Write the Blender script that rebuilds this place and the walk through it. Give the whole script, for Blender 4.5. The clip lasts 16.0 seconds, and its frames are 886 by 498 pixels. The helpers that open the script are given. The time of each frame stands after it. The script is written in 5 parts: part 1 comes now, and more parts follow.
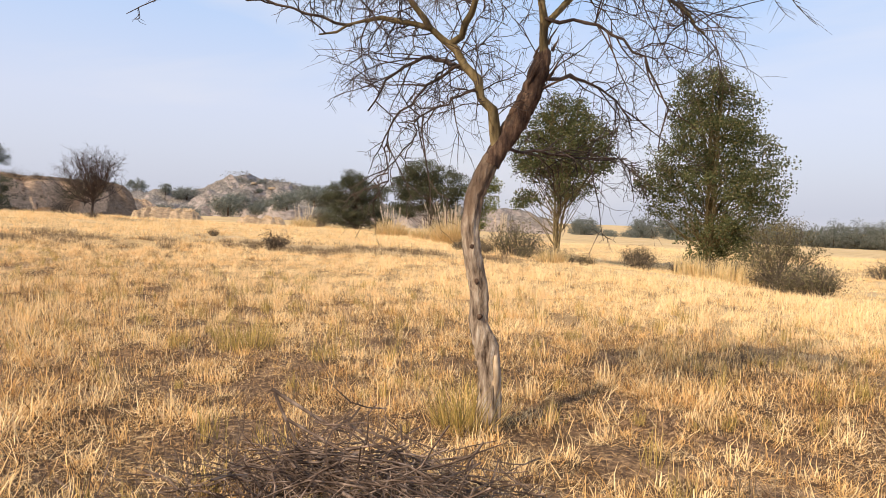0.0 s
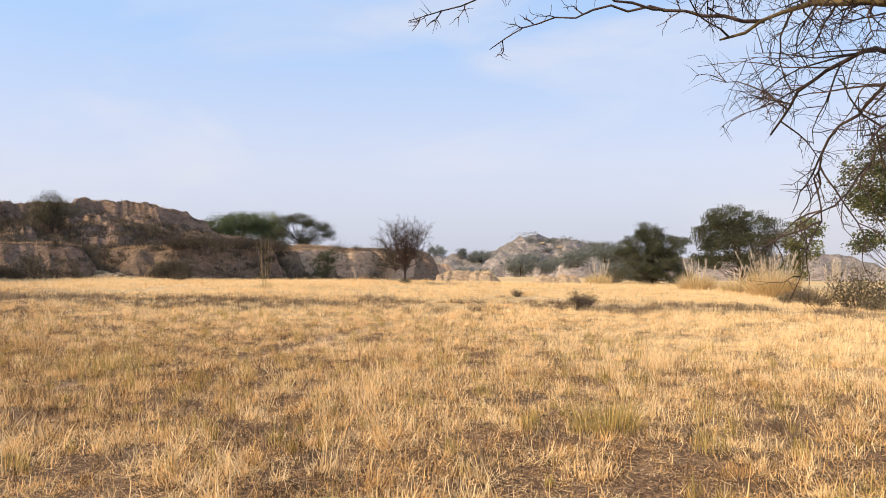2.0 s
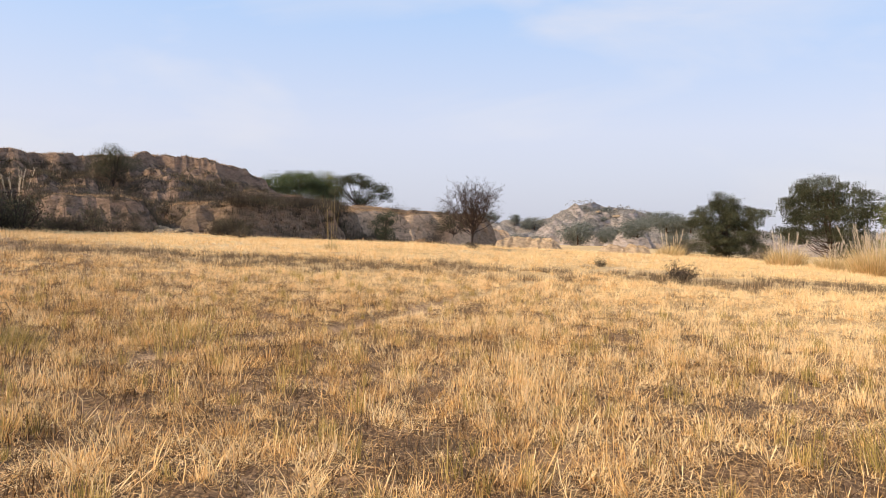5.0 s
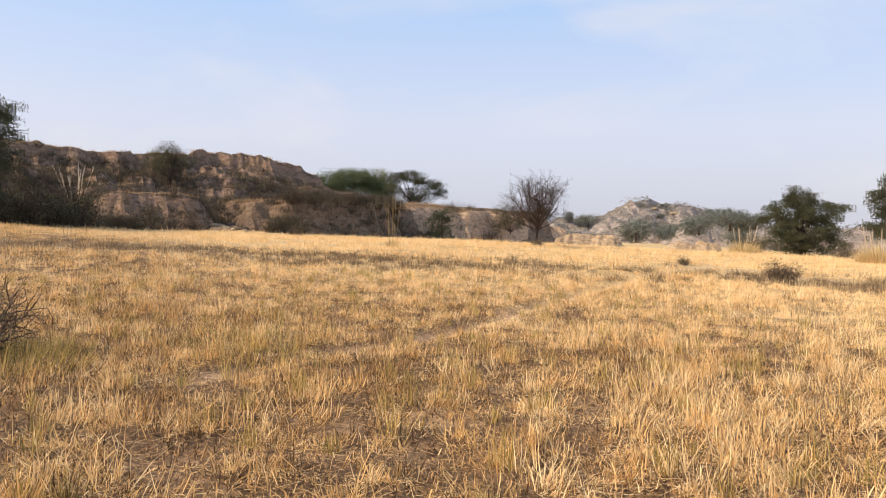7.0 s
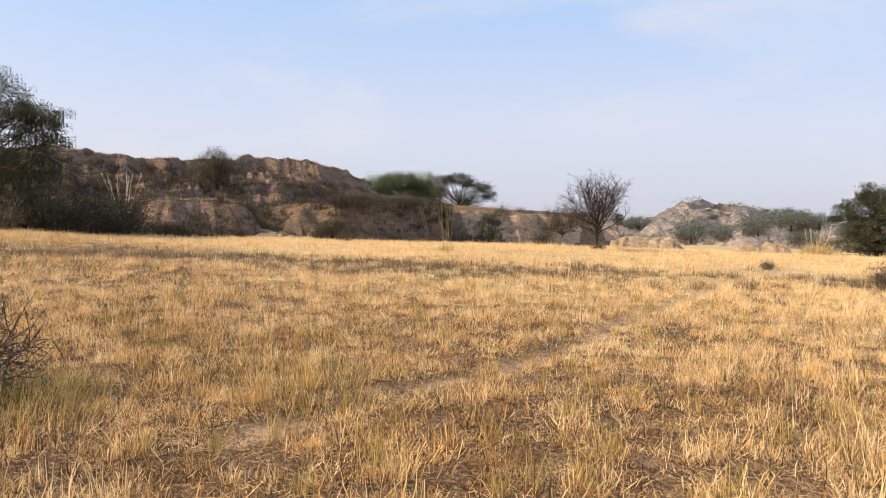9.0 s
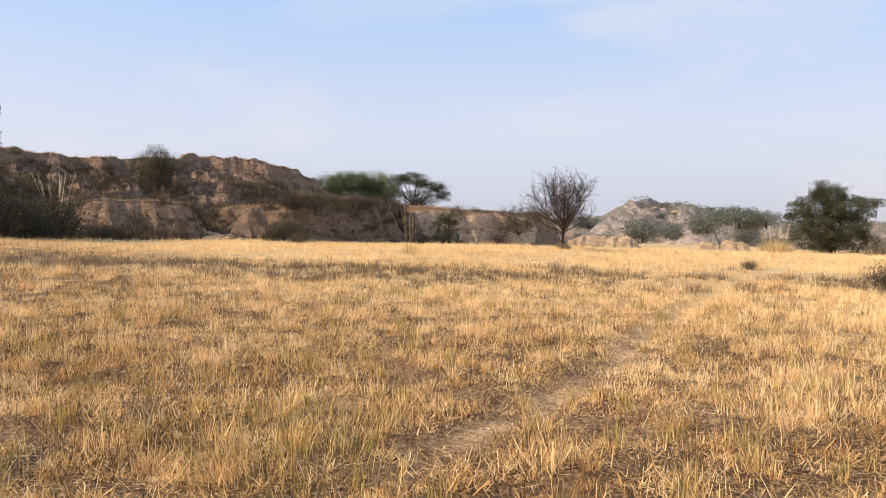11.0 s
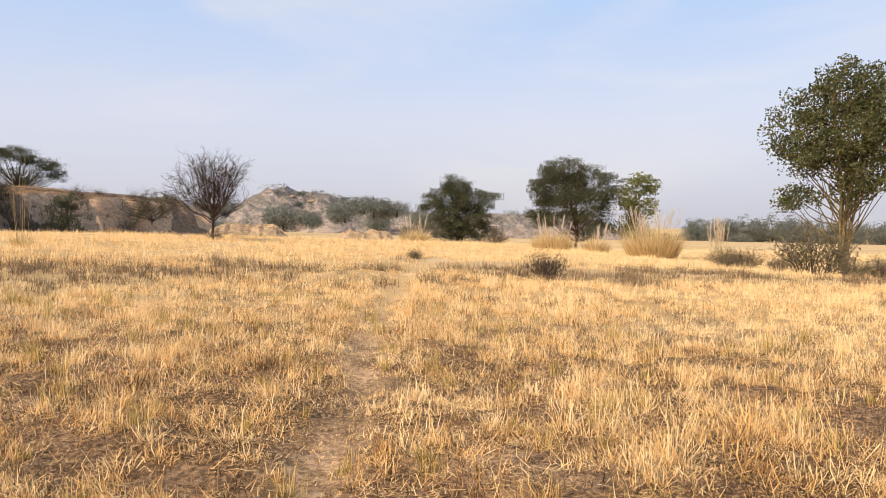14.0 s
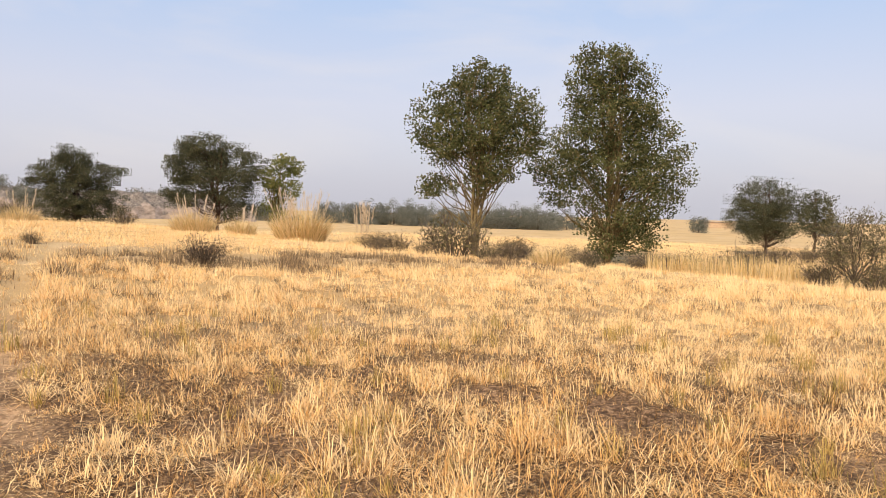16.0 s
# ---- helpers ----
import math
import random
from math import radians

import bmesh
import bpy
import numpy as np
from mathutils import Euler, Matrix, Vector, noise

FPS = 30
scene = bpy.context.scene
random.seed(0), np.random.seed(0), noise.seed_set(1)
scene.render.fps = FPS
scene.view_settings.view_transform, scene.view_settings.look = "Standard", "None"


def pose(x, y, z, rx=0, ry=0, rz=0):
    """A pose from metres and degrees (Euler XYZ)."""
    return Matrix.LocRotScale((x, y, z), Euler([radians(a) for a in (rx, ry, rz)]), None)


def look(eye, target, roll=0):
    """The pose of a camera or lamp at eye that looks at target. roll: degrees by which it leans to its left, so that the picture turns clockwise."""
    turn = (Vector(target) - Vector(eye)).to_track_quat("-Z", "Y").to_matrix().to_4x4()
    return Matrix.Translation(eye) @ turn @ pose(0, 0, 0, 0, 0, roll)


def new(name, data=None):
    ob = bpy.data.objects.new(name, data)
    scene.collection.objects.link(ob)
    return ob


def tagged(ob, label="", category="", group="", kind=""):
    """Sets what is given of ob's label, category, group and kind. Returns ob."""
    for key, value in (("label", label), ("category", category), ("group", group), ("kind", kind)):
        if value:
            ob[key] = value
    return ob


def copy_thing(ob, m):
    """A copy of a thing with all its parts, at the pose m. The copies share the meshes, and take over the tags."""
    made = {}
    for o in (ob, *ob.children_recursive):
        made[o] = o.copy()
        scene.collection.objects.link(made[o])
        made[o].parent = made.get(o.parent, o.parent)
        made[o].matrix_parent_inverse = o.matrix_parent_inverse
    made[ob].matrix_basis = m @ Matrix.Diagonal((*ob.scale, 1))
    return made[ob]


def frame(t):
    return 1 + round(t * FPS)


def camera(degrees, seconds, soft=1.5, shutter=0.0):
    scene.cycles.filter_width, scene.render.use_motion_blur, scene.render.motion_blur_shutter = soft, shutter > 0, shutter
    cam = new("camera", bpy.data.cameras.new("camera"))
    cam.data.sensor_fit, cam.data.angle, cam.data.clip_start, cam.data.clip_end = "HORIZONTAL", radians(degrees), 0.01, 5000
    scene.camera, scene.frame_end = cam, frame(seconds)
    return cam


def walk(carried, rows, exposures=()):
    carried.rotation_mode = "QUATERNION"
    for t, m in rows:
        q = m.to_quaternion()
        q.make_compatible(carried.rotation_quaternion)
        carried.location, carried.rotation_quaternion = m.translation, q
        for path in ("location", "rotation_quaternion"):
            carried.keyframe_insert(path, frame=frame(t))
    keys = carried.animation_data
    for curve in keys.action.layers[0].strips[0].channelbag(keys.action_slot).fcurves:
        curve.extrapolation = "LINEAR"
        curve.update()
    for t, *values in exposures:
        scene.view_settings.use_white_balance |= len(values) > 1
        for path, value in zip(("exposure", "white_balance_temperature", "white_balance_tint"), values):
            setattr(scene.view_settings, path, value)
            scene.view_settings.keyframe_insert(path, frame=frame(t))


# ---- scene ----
cam = camera(62.3, 16.0, soft=0.9)
METRES, EYE, TILT, LEAN, TURN = 13.6, 1.5, 0.0, 0.0, 27.6
ROWS = [
    (0.0, 0.0, 0.0, 0.0, 0.08, -2.43, -1.93),
    (0.5, -0.01, 0.0169, 0.0015, 10.96, -1.62, -0.63),
    (1.0, -0.0294, 0.0321, 0.0, 19.19, 0.27, 0.44),
    (1.5, -0.053, 0.0529, 0.0001, 21.7, 1.56, 1.13),
    (2.0, -0.068, 0.0768, 0.0007, 22.16, 1.78, 0.71),
    (2.5, -0.0873, 0.0961, -0.0006, 22.64, 1.42, -0.11),
    (3.0, -0.1145, 0.1151, -0.0003, 23.8, 0.72, -0.8),
    (3.5, -0.1407, 0.1316, -0.0018, 25.42, -0.01, -1.23),
    (6.0, -0.2649, 0.2249, -0.0035, 26.19, -1.47, -1.1),
    (6.5, -0.2934, 0.249, -0.005, 27.94, -1.37, -0.91),
    (7.0, -0.3219, 0.2728, -0.0085, 29.63, -1.14, -0.93),
    (7.5, -0.3452, 0.2973, -0.0089, 31.14, -0.93, -0.92),
    (8.0, -0.3676, 0.3223, -0.0085, 32.76, -0.78, -0.8),
    (10.5, -0.5088, 0.4372, -0.0045, 32.58, -1.06, 0.34),
    (11.0, -0.5336, 0.4589, -0.0049, 29.03, -0.85, 0.17),
    (11.5, -0.5577, 0.4817, -0.0016, 24.64, -0.57, -0.03),
    (12.0, -0.5795, 0.5091, -0.0008, 19.76, -0.42, -0.11),
    (12.5, -0.5986, 0.5313, -0.0014, 14.64, -0.43, -0.19),
    (13.0, -0.6165, 0.5518, -0.0006, 9.78, -0.64, -0.3),
    (13.5, -0.632, 0.5757, -0.0017, 5.32, -1.13, -0.27),
    (14.0, -0.65, 0.5981, -0.0033, 0.94, -1.79, -0.2),
    (14.5, -0.6666, 0.6223, -0.0009, -3.82, -2.47, -0.26),
    (15.0, -0.6771, 0.6497, -0.0024, -9.86, -2.87, -0.42),
    (15.5, -0.6843, 0.6723, -0.0018, -17.69, -3.0, -0.76),
    (16.0, -0.6908, 0.6976, -0.0012, -27.38, -2.87, -1.36),
]
walk(cam, [(t, pose(0, 0, EYE, TILT, LEAN, TURN) @ pose(METRES * x, METRES * y, METRES * z, 90 + pitch, roll, yaw)) for t, x, y, z, yaw, pitch, roll in ROWS],
     exposures=[(0.0, 0.0, 6500, 10), (3.5, 0.0, 6480, 10), (6.5, 0.0, 6640, 10), (12.0, 0.0, 6620, 10), (14.5, -0.03, 6820, 11), (16.0, -0.1, 6900, 12)])

# ---- world, sun, exposure ----
SUN_AZ = (-0.30, -0.954)          # where the sun stands, on plan
SUN_EL = 37.0
sun_dir = Vector((SUN_AZ[0], SUN_AZ[1], 0)).normalized() * math.cos(radians(SUN_EL)) + Vector((0, 0, math.sin(radians(SUN_EL))))
sun = new("sun", bpy.data.lights.new("sun", "SUN"))
sun.data.energy, sun.data.angle, sun.data.color = 5.0, radians(0.7), (1.0, 0.82, 0.59)
sun.matrix_world = look(sun_dir * 60, (0, 0, 0))
world = bpy.data.worlds.new("world")
scene.world = world
world.use_nodes = True
wn, wl = world.node_tree.nodes, world.node_tree.links
sky = wn.new("ShaderNodeTexSky")
sky.sky_type, sky.sun_disc = "NISHITA", False
sky.sun_elevation, sky.sun_rotation = radians(SUN_EL), math.atan2(SUN_AZ[0], SUN_AZ[1])
sky.air_density, sky.dust_density, sky.ozone_density, sky.altitude = 1.0, 5.0, 1.0, 200
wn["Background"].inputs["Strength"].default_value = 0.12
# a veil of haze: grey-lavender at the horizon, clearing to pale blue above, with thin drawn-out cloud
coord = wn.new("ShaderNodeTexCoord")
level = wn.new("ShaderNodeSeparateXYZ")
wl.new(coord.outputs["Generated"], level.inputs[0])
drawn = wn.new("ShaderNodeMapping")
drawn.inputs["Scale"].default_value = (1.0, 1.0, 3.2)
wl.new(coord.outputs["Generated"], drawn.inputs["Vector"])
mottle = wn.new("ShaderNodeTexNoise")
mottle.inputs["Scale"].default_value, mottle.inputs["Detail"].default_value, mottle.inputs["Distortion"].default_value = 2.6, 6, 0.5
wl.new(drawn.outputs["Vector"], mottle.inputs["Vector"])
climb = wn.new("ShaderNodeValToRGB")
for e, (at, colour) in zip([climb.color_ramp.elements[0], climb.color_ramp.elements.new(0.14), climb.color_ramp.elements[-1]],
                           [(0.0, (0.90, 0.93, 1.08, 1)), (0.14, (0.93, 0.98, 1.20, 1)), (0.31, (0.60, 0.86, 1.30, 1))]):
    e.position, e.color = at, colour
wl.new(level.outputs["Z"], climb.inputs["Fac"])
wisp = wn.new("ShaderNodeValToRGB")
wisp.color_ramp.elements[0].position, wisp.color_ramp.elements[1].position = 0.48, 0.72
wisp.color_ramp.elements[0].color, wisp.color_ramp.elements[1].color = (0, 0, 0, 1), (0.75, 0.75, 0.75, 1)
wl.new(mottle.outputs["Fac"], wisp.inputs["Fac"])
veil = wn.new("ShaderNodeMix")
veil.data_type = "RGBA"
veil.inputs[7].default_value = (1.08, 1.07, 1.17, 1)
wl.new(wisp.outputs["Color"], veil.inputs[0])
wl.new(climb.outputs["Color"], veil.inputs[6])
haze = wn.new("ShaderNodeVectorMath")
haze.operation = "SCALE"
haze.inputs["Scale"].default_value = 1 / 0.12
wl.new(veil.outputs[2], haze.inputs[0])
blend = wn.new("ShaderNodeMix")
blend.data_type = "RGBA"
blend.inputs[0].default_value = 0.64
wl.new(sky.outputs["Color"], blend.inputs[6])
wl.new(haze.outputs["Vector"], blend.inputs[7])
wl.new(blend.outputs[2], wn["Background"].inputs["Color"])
scene.view_settings.exposure = 0.0


# ---- numbers and shapes ----
rng = np.random.default_rng(7)


def S(v):
    v = np.clip(v, 0, 1)
    return v * v * (3 - 2 * v)


def lattice(ix, iy, seed):
    n = (ix.astype(np.int64) * 374761393 + iy.astype(np.int64) * 668265263 + seed * 974634777) & 0x7FFFFFFF
    n = ((n ^ (n >> 13)) * 1274126177) & 0x7FFFFFFF
    return ((n ^ (n >> 16)) & 0xFFFF) / 65535.0


def vnoise(x, y, size, seed=0):
    """Smooth noise from -1 to 1 with patches of that size."""
    x, y = np.asarray(x, float) / size, np.asarray(y, float) / size
    ix, iy = np.floor(x), np.floor(y)
    fx, fy = S(x - ix), S(y - iy)
    a, b = lattice(ix, iy, seed), lattice(ix + 1, iy, seed)
    c, d = lattice(ix, iy + 1, seed), lattice(ix + 1, iy + 1, seed)
    return 2 * ((a * (1 - fx) + b * fx) * (1 - fy) + (c * (1 - fx) + d * fx) * fy) - 1


def seg_dist(x, y, a, b):
    ax, ay, bx, by = *a, *b
    t = np.clip(((x - ax) * (bx - ax) + (y - ay) * (by - ay)) / ((bx - ax) ** 2 + (by - ay) ** 2), 0, 1)
    return np.hypot(x - ax - t * (bx - ax), y - ay - t * (by - ay))


def line_dist(x, y, pts):
    return np.min([seg_dist(x, y, a, b) for a, b in zip(pts, pts[1:])], axis=0)


TRAIL = [(-12.6, 3.0), (-14.4, 6.6), (-15.3, 8.3), (-16.6, 10.4), (-19.0, 14.6), (-21.7, 19.9), (-23.5, 24.5)]
BAND = [(-36, 2), (-31, 7), (-25.5, 12.0), (-23.6, 17.0), (-21.5, 20.8), (-17.0, 23.0), (-12.5, 24.5)]


def height(x, y):
    """The field: level where one walks, rising to the west, falling to the plain in the north-east."""
    x, y = np.asarray(x, float), np.asarray(y, float)
    z = 1.08 * S((-x - 12) / 32) * (1 - 0.9 * S((y - 15) / 45)) + 0.3 * S((-x - 46) / 12) * (1 - S((y - 14) / 14)) + 0.45 * S((-x - 36) / 14) * (1 - S((y + 2) / 12))
    d = 0.6 * x + 0.8 * y
    z = z - 0.75 * S((0.75 * x + 0.66 * y - 6) / 16) - 2.0 * S((d - 34) / 150)
    near = 1 - S((np.hypot(x + 15, y - 20) - 60) / 100)
    z = z + near * (0.05 * vnoise(x, y, 3.1, 3) + 0.025 * vnoise(x, y, 0.9, 4) + 0.035 * vnoise(x, y, 0.55, 6) + 0.012 * vnoise(x, y, 0.2, 7) + 0.08 * vnoise(x, y, 9, 5))
    b = line_dist(x, y, BAND)
    z = z + 0.07 * vnoise(x, y, 1.3, 8) * (1 - S(b / 2.5))
    return z - 0.06 * (1 - S(line_dist(x, y, TRAIL) / 0.4))


def ground_z(x, y):
    return float(height(np.array([x]), np.array([y]))[0])


def mesh_of(name, verts, faces, mat, smooth=False, attrs=()):
    """A mesh from arrays: verts (n, 3), faces (m, 3) or (m, 4)."""
    verts, faces = np.asarray(verts, np.float32), np.asarray(faces, np.int32)
    me = bpy.data.meshes.new(name)
    k = faces.shape[1]
    me.vertices.add(len(verts))
    me.vertices.foreach_set("co", verts.ravel())
    me.loops.add(faces.size)
    me.loops.foreach_set("vertex_index", faces.ravel())
    me.polygons.add(len(faces))
    me.polygons.foreach_set("loop_start", np.arange(0, faces.size, k, dtype=np.int32))
    me.polygons.foreach_set("use_smooth", np.full(len(faces), smooth))
    me.update(calc_edges=True)
    for key, values in attrs:
        me.attributes.new(key, "FLOAT", "POINT").data.foreach_set("value", np.asarray(values, np.float32))
    me.materials.append(mat)
    return me


def part(name, me, parent, label=""):
    ob = new(name, me)
    ob.parent = parent
    return tagged(ob, label)


class Geo:
    """Gathers triangles for one mesh."""

    def __init__(self):
        self.v, self.f, self.n = [], [], 0

    def add(self, v, f):
        self.v.append(np.asarray(v, float))
        self.f.append(np.asarray(f, int) + self.n)
        self.n += len(v)

    def tube(self, pts, radii, sides=5, rough=0.0, fluted=0.0):
        pts = np.asarray(pts, float)
        k = len(pts)
        radii = np.broadcast_to(np.asarray(radii, float), (k,))
        t = np.gradient(pts, axis=0)
        t /= np.linalg.norm(t, axis=1)[:, None] + 1e-9
        ref = np.array([0.31, 0.93, 0.2]) if abs(t[0, 2]) > 0.7 else np.array([0.05, 0.1, 1.0])
        u = np.cross(t, ref)
        u /= np.linalg.norm(u, axis=1)[:, None] + 1e-9
        w = np.cross(t, u)
        a = np.linspace(0, 2 * np.pi, sides, endpoint=False)
        r = radii[:, None] * np.ones(sides)
        if rough:
            r = r * (1 + rough * rng.normal(size=(k, sides)))
        if fluted:
            r = r * (1 + fluted * (rng.normal(size=(1, sides)) + 0.7 * np.sin(np.linspace(0, 9, k)[:, None] + 6.28 * rng.uniform(size=(1, sides)))))
        ring = pts[:, None] + r[..., None] * (np.cos(a)[None, :, None] * u[:, None] + np.sin(a)[None, :, None] * w[:, None])
        i = np.arange(k - 1)[:, None] * sides + np.arange(sides)[None]
        j = np.arange(k - 1)[:, None] * sides + (np.arange(sides)[None] + 1) % sides
        f = np.concatenate([np.stack([i, j, j + sides], -1).reshape(-1, 3), np.stack([i, j + sides, i + sides], -1).reshape(-1, 3)])
        tip = [[(k - 1) * sides, (k - 1) * sides + q, (k - 1) * sides + q + 1] for q in range(1, sides - 1)]
        self.add(ring.reshape(-1, 3), np.concatenate([f, tip]))

    def leaves(self, at, size, flat=0.0):
        """Leaf-shaped quads folded along the rib, at those places, turned at random."""
        n = len(at)
        a = rng.normal(size=(n, 3))
        a[:, 2] *= 1 - flat
        a /= np.linalg.norm(a, axis=1)[:, None]
        b = np.cross(a, rng.normal(size=(n, 3)))
        b /= np.linalg.norm(b, axis=1)[:, None] + 1e-9
        s = (size * rng.uniform(0.6, 1.25, n))[:, None]
        c = np.cross(a, b) * 0.12
        v = np.stack([at - a * s * 0.5, at + (b * 0.32 + c) * s, at + a * s * 0.5, at + (-b * 0.32 + c) * s], 1).reshape(-1, 3)
        q = np.arange(n)[:, None] * 4
        self.add(v, np.concatenate([q + [0, 1, 2], q + [0, 2, 3]]))

    def mesh(self, name, mat, smooth=False):
        return mesh_of(name, np.concatenate(self.v), np.concatenate(self.f), mat, smooth)


def bend(p, d, length, droop, wobble, k=5):
    """A wandering line from p along d."""
    pts, d, step = [np.array(p, float)], np.array(d, float), length / (k - 1)
    for _ in range(k - 1):
        d = d + rng.normal(size=3) * wobble + np.array([0, 0, -droop])
        d /= np.linalg.norm(d)
        pts.append(pts[-1] + d * step)
    return np.array(pts)


def resample(pts, k):
    pts = np.asarray(pts, float)
    s = np.concatenate([[0], np.cumsum(np.linalg.norm(np.diff(pts, axis=0), axis=1))])
    q = np.linspace(0, s[-1], k)
    return np.stack([np.interp(q, s, pts[:, i]) for i in range(pts.shape[1])], 1)


def along(pts, t):
    k = t * (len(pts) - 1)
    i = min(int(k), len(pts) - 2)
    return pts[i] + (pts[i + 1] - pts[i]) * (k - i), (pts[i + 1] - pts[i]) / (np.linalg.norm(pts[i + 1] - pts[i]) + 1e-9)


# ---- materials ----
def material(name, rough=0.9):
    m = bpy.data.materials.new(name)
    m.use_nodes = True
    m.node_tree.nodes["Principled BSDF"].inputs["Roughness"].default_value = rough
    m.node_tree.nodes["Principled BSDF"].inputs["Specular IOR Level"].default_value = 0.25
    return m, m.node_tree.nodes, m.node_tree.links


def ramp(n, l, source, stops):
    r = n.new("ShaderNodeValToRGB")
    while len(r.color_ramp.elements) < len(stops):
        r.color_ramp.elements.new(0.5)
    for e, (p, c) in zip(r.color_ramp.elements, stops):
        e.position, e.color = p, (*c, 1)
    l.new(source, r.inputs["Fac"])
    return r.outputs["Color"]


def noise_tex(n, l, scale, detail=6, stretch=None, rough=0.55):
    t = n.new("ShaderNodeTexNoise")
    t.inputs["Scale"].default_value, t.inputs["Detail"].default_value, t.inputs["Roughness"].default_value = scale, detail, rough
    g = n.new("ShaderNodeNewGeometry")
    if stretch:
        mp = n.new("ShaderNodeMapping")
        mp.inputs["Scale"].default_value = stretch
        l.new(g.outputs["Position"], mp.inputs["Vector"])
        l.new(mp.outputs["Vector"], t.inputs["Vector"])
    else:
        l.new(g.outputs["Position"], t.inputs["Vector"])
    return t.outputs["Fac"]


def mix(n, l, kind, fac, a, b):
    m = n.new("ShaderNodeMix")
    m.data_type, m.blend_type = "RGBA", kind
    for sock, v in ((m.inputs[0], fac), (m.inputs[6], a), (m.inputs[7], b)):
        if isinstance(v, (int, float)):
            sock.default_value = v
        elif isinstance(v, tuple):
            sock.default_value = (*v, 1)
        else:
            l.new(v, sock)
    return m.outputs[2]


def bump(n, l, source, strength, distance, under=None):
    b = n.new("ShaderNodeBump")
    b.inputs["Strength"].default_value, b.inputs["Distance"].default_value = strength, distance
    l.new(source, b.inputs["Height"])
    if under:
        l.new(under, b.inputs["Normal"])
    return b.outputs["Normal"]


def attr(n, name):
    a = n.new("ShaderNodeAttribute")
    a.attribute_name = name
    return a.outputs["Fac"]


def make_foliage(name, stops, through_light=0.3, patch=0.35, rough=0.75):
    """Leaves and blades: each its own tone, larger patches of tone, some light let through."""
    m, n, l = material(name, rough)
    g = n.new("ShaderNodeNewGeometry")
    c = ramp(n, l, g.outputs["Random Per Island"], stops)
    big = ramp(n, l, noise_tex(n, l, 0.9, 3), [(0.3, (1 - patch,) * 3), (0.7, (1 + patch,) * 3)])
    c = mix(n, l, "MULTIPLY", 1.0, c, big)
    bs = n["Principled BSDF"]
    l.new(c, bs.inputs["Base Color"])
    tr = n.new("ShaderNodeBsdfTranslucent")
    l.new(c, tr.inputs["Color"])
    sh = n.new("ShaderNodeMixShader")
    sh.inputs["Fac"].default_value = through_light
    l.new(bs.outputs["BSDF"], sh.inputs[1])
    l.new(tr.outputs["BSDF"], sh.inputs[2])
    l.new(sh.outputs["Shader"], n["Material Output"].inputs["Surface"])
    return m


def make_grass(name, stops, through_light=0.3):
    """Straw: the blades carry their tone."""
    m, n, l = material(name, 0.7)
    c = ramp(n, l, attr(n, "tone"), stops)
    bs = n["Principled BSDF"]
    l.new(c, bs.inputs["Base Color"])
    tr = n.new("ShaderNodeBsdfTranslucent")
    l.new(c, tr.inputs["Color"])
    sh = n.new("ShaderNodeMixShader")
    sh.inputs["Fac"].default_value = through_light
    l.new(bs.outputs["BSDF"], sh.inputs[1])
    l.new(tr.outputs["BSDF"], sh.inputs[2])
    l.new(sh.outputs["Shader"], n["Material Output"].inputs["Surface"])
    return m


def make_bark(name, dark, mid, light, scale=14, depth=0.02, other=None, peeled_to=None):
    m, n, l = material(name, 0.95)
    ridges = noise_tex(n, l, scale, 8, (1, 1, 0.22), 0.62)
    c = ramp(n, l, ridges, [(0.32, dark), (0.5, mid), (0.66, light)])
    blotch = ramp(n, l, noise_tex(n, l, 3.0, 4), [(0.35, (0.7, 0.68, 0.66)), (0.65, (1.15, 1.12, 1.08))])
    if other:
        share = ramp(n, l, noise_tex(n, l, 5.0, 6, (1, 1, 0.4)), [(0.54, (0,) * 3), (0.66, (0.7,) * 3)])
        if peeled_to:
            # the brown outer bark still covers the upper stem, in ragged patches
            lift = n.new("ShaderNodeMapRange")
            lift.inputs["From Min"].default_value, lift.inputs["From Max"].default_value = peeled_to
            up = n.new("ShaderNodeSeparateXYZ")
            l.new(n.new("ShaderNodeNewGeometry").outputs["Position"], up.inputs[0])
            l.new(up.outputs["Z"], lift.inputs["Value"])
            ragged = n.new("ShaderNodeMath")
            l.new(lift.outputs["Result"], ragged.inputs[0])
            l.new(noise_tex(n, l, 9.0, 7, (1, 1, 0.3), 0.65), ragged.inputs[1])
            share = mix(n, l, "LIGHTEN", 1.0, share, ramp(n, l, ragged.outputs[0], [(0.72, (0,) * 3), (1.05, (0.85,) * 3)]))
        c = mix(n, l, "MIX", share, c, other)
    c = mix(n, l, "MULTIPLY", 1.0, c, blotch)
    l.new(c, n["Principled BSDF"].inputs["Base Color"])
    l.new(bump(n, l, ridges, 0.9, depth), n["Principled BSDF"].inputs["Normal"])
    return m


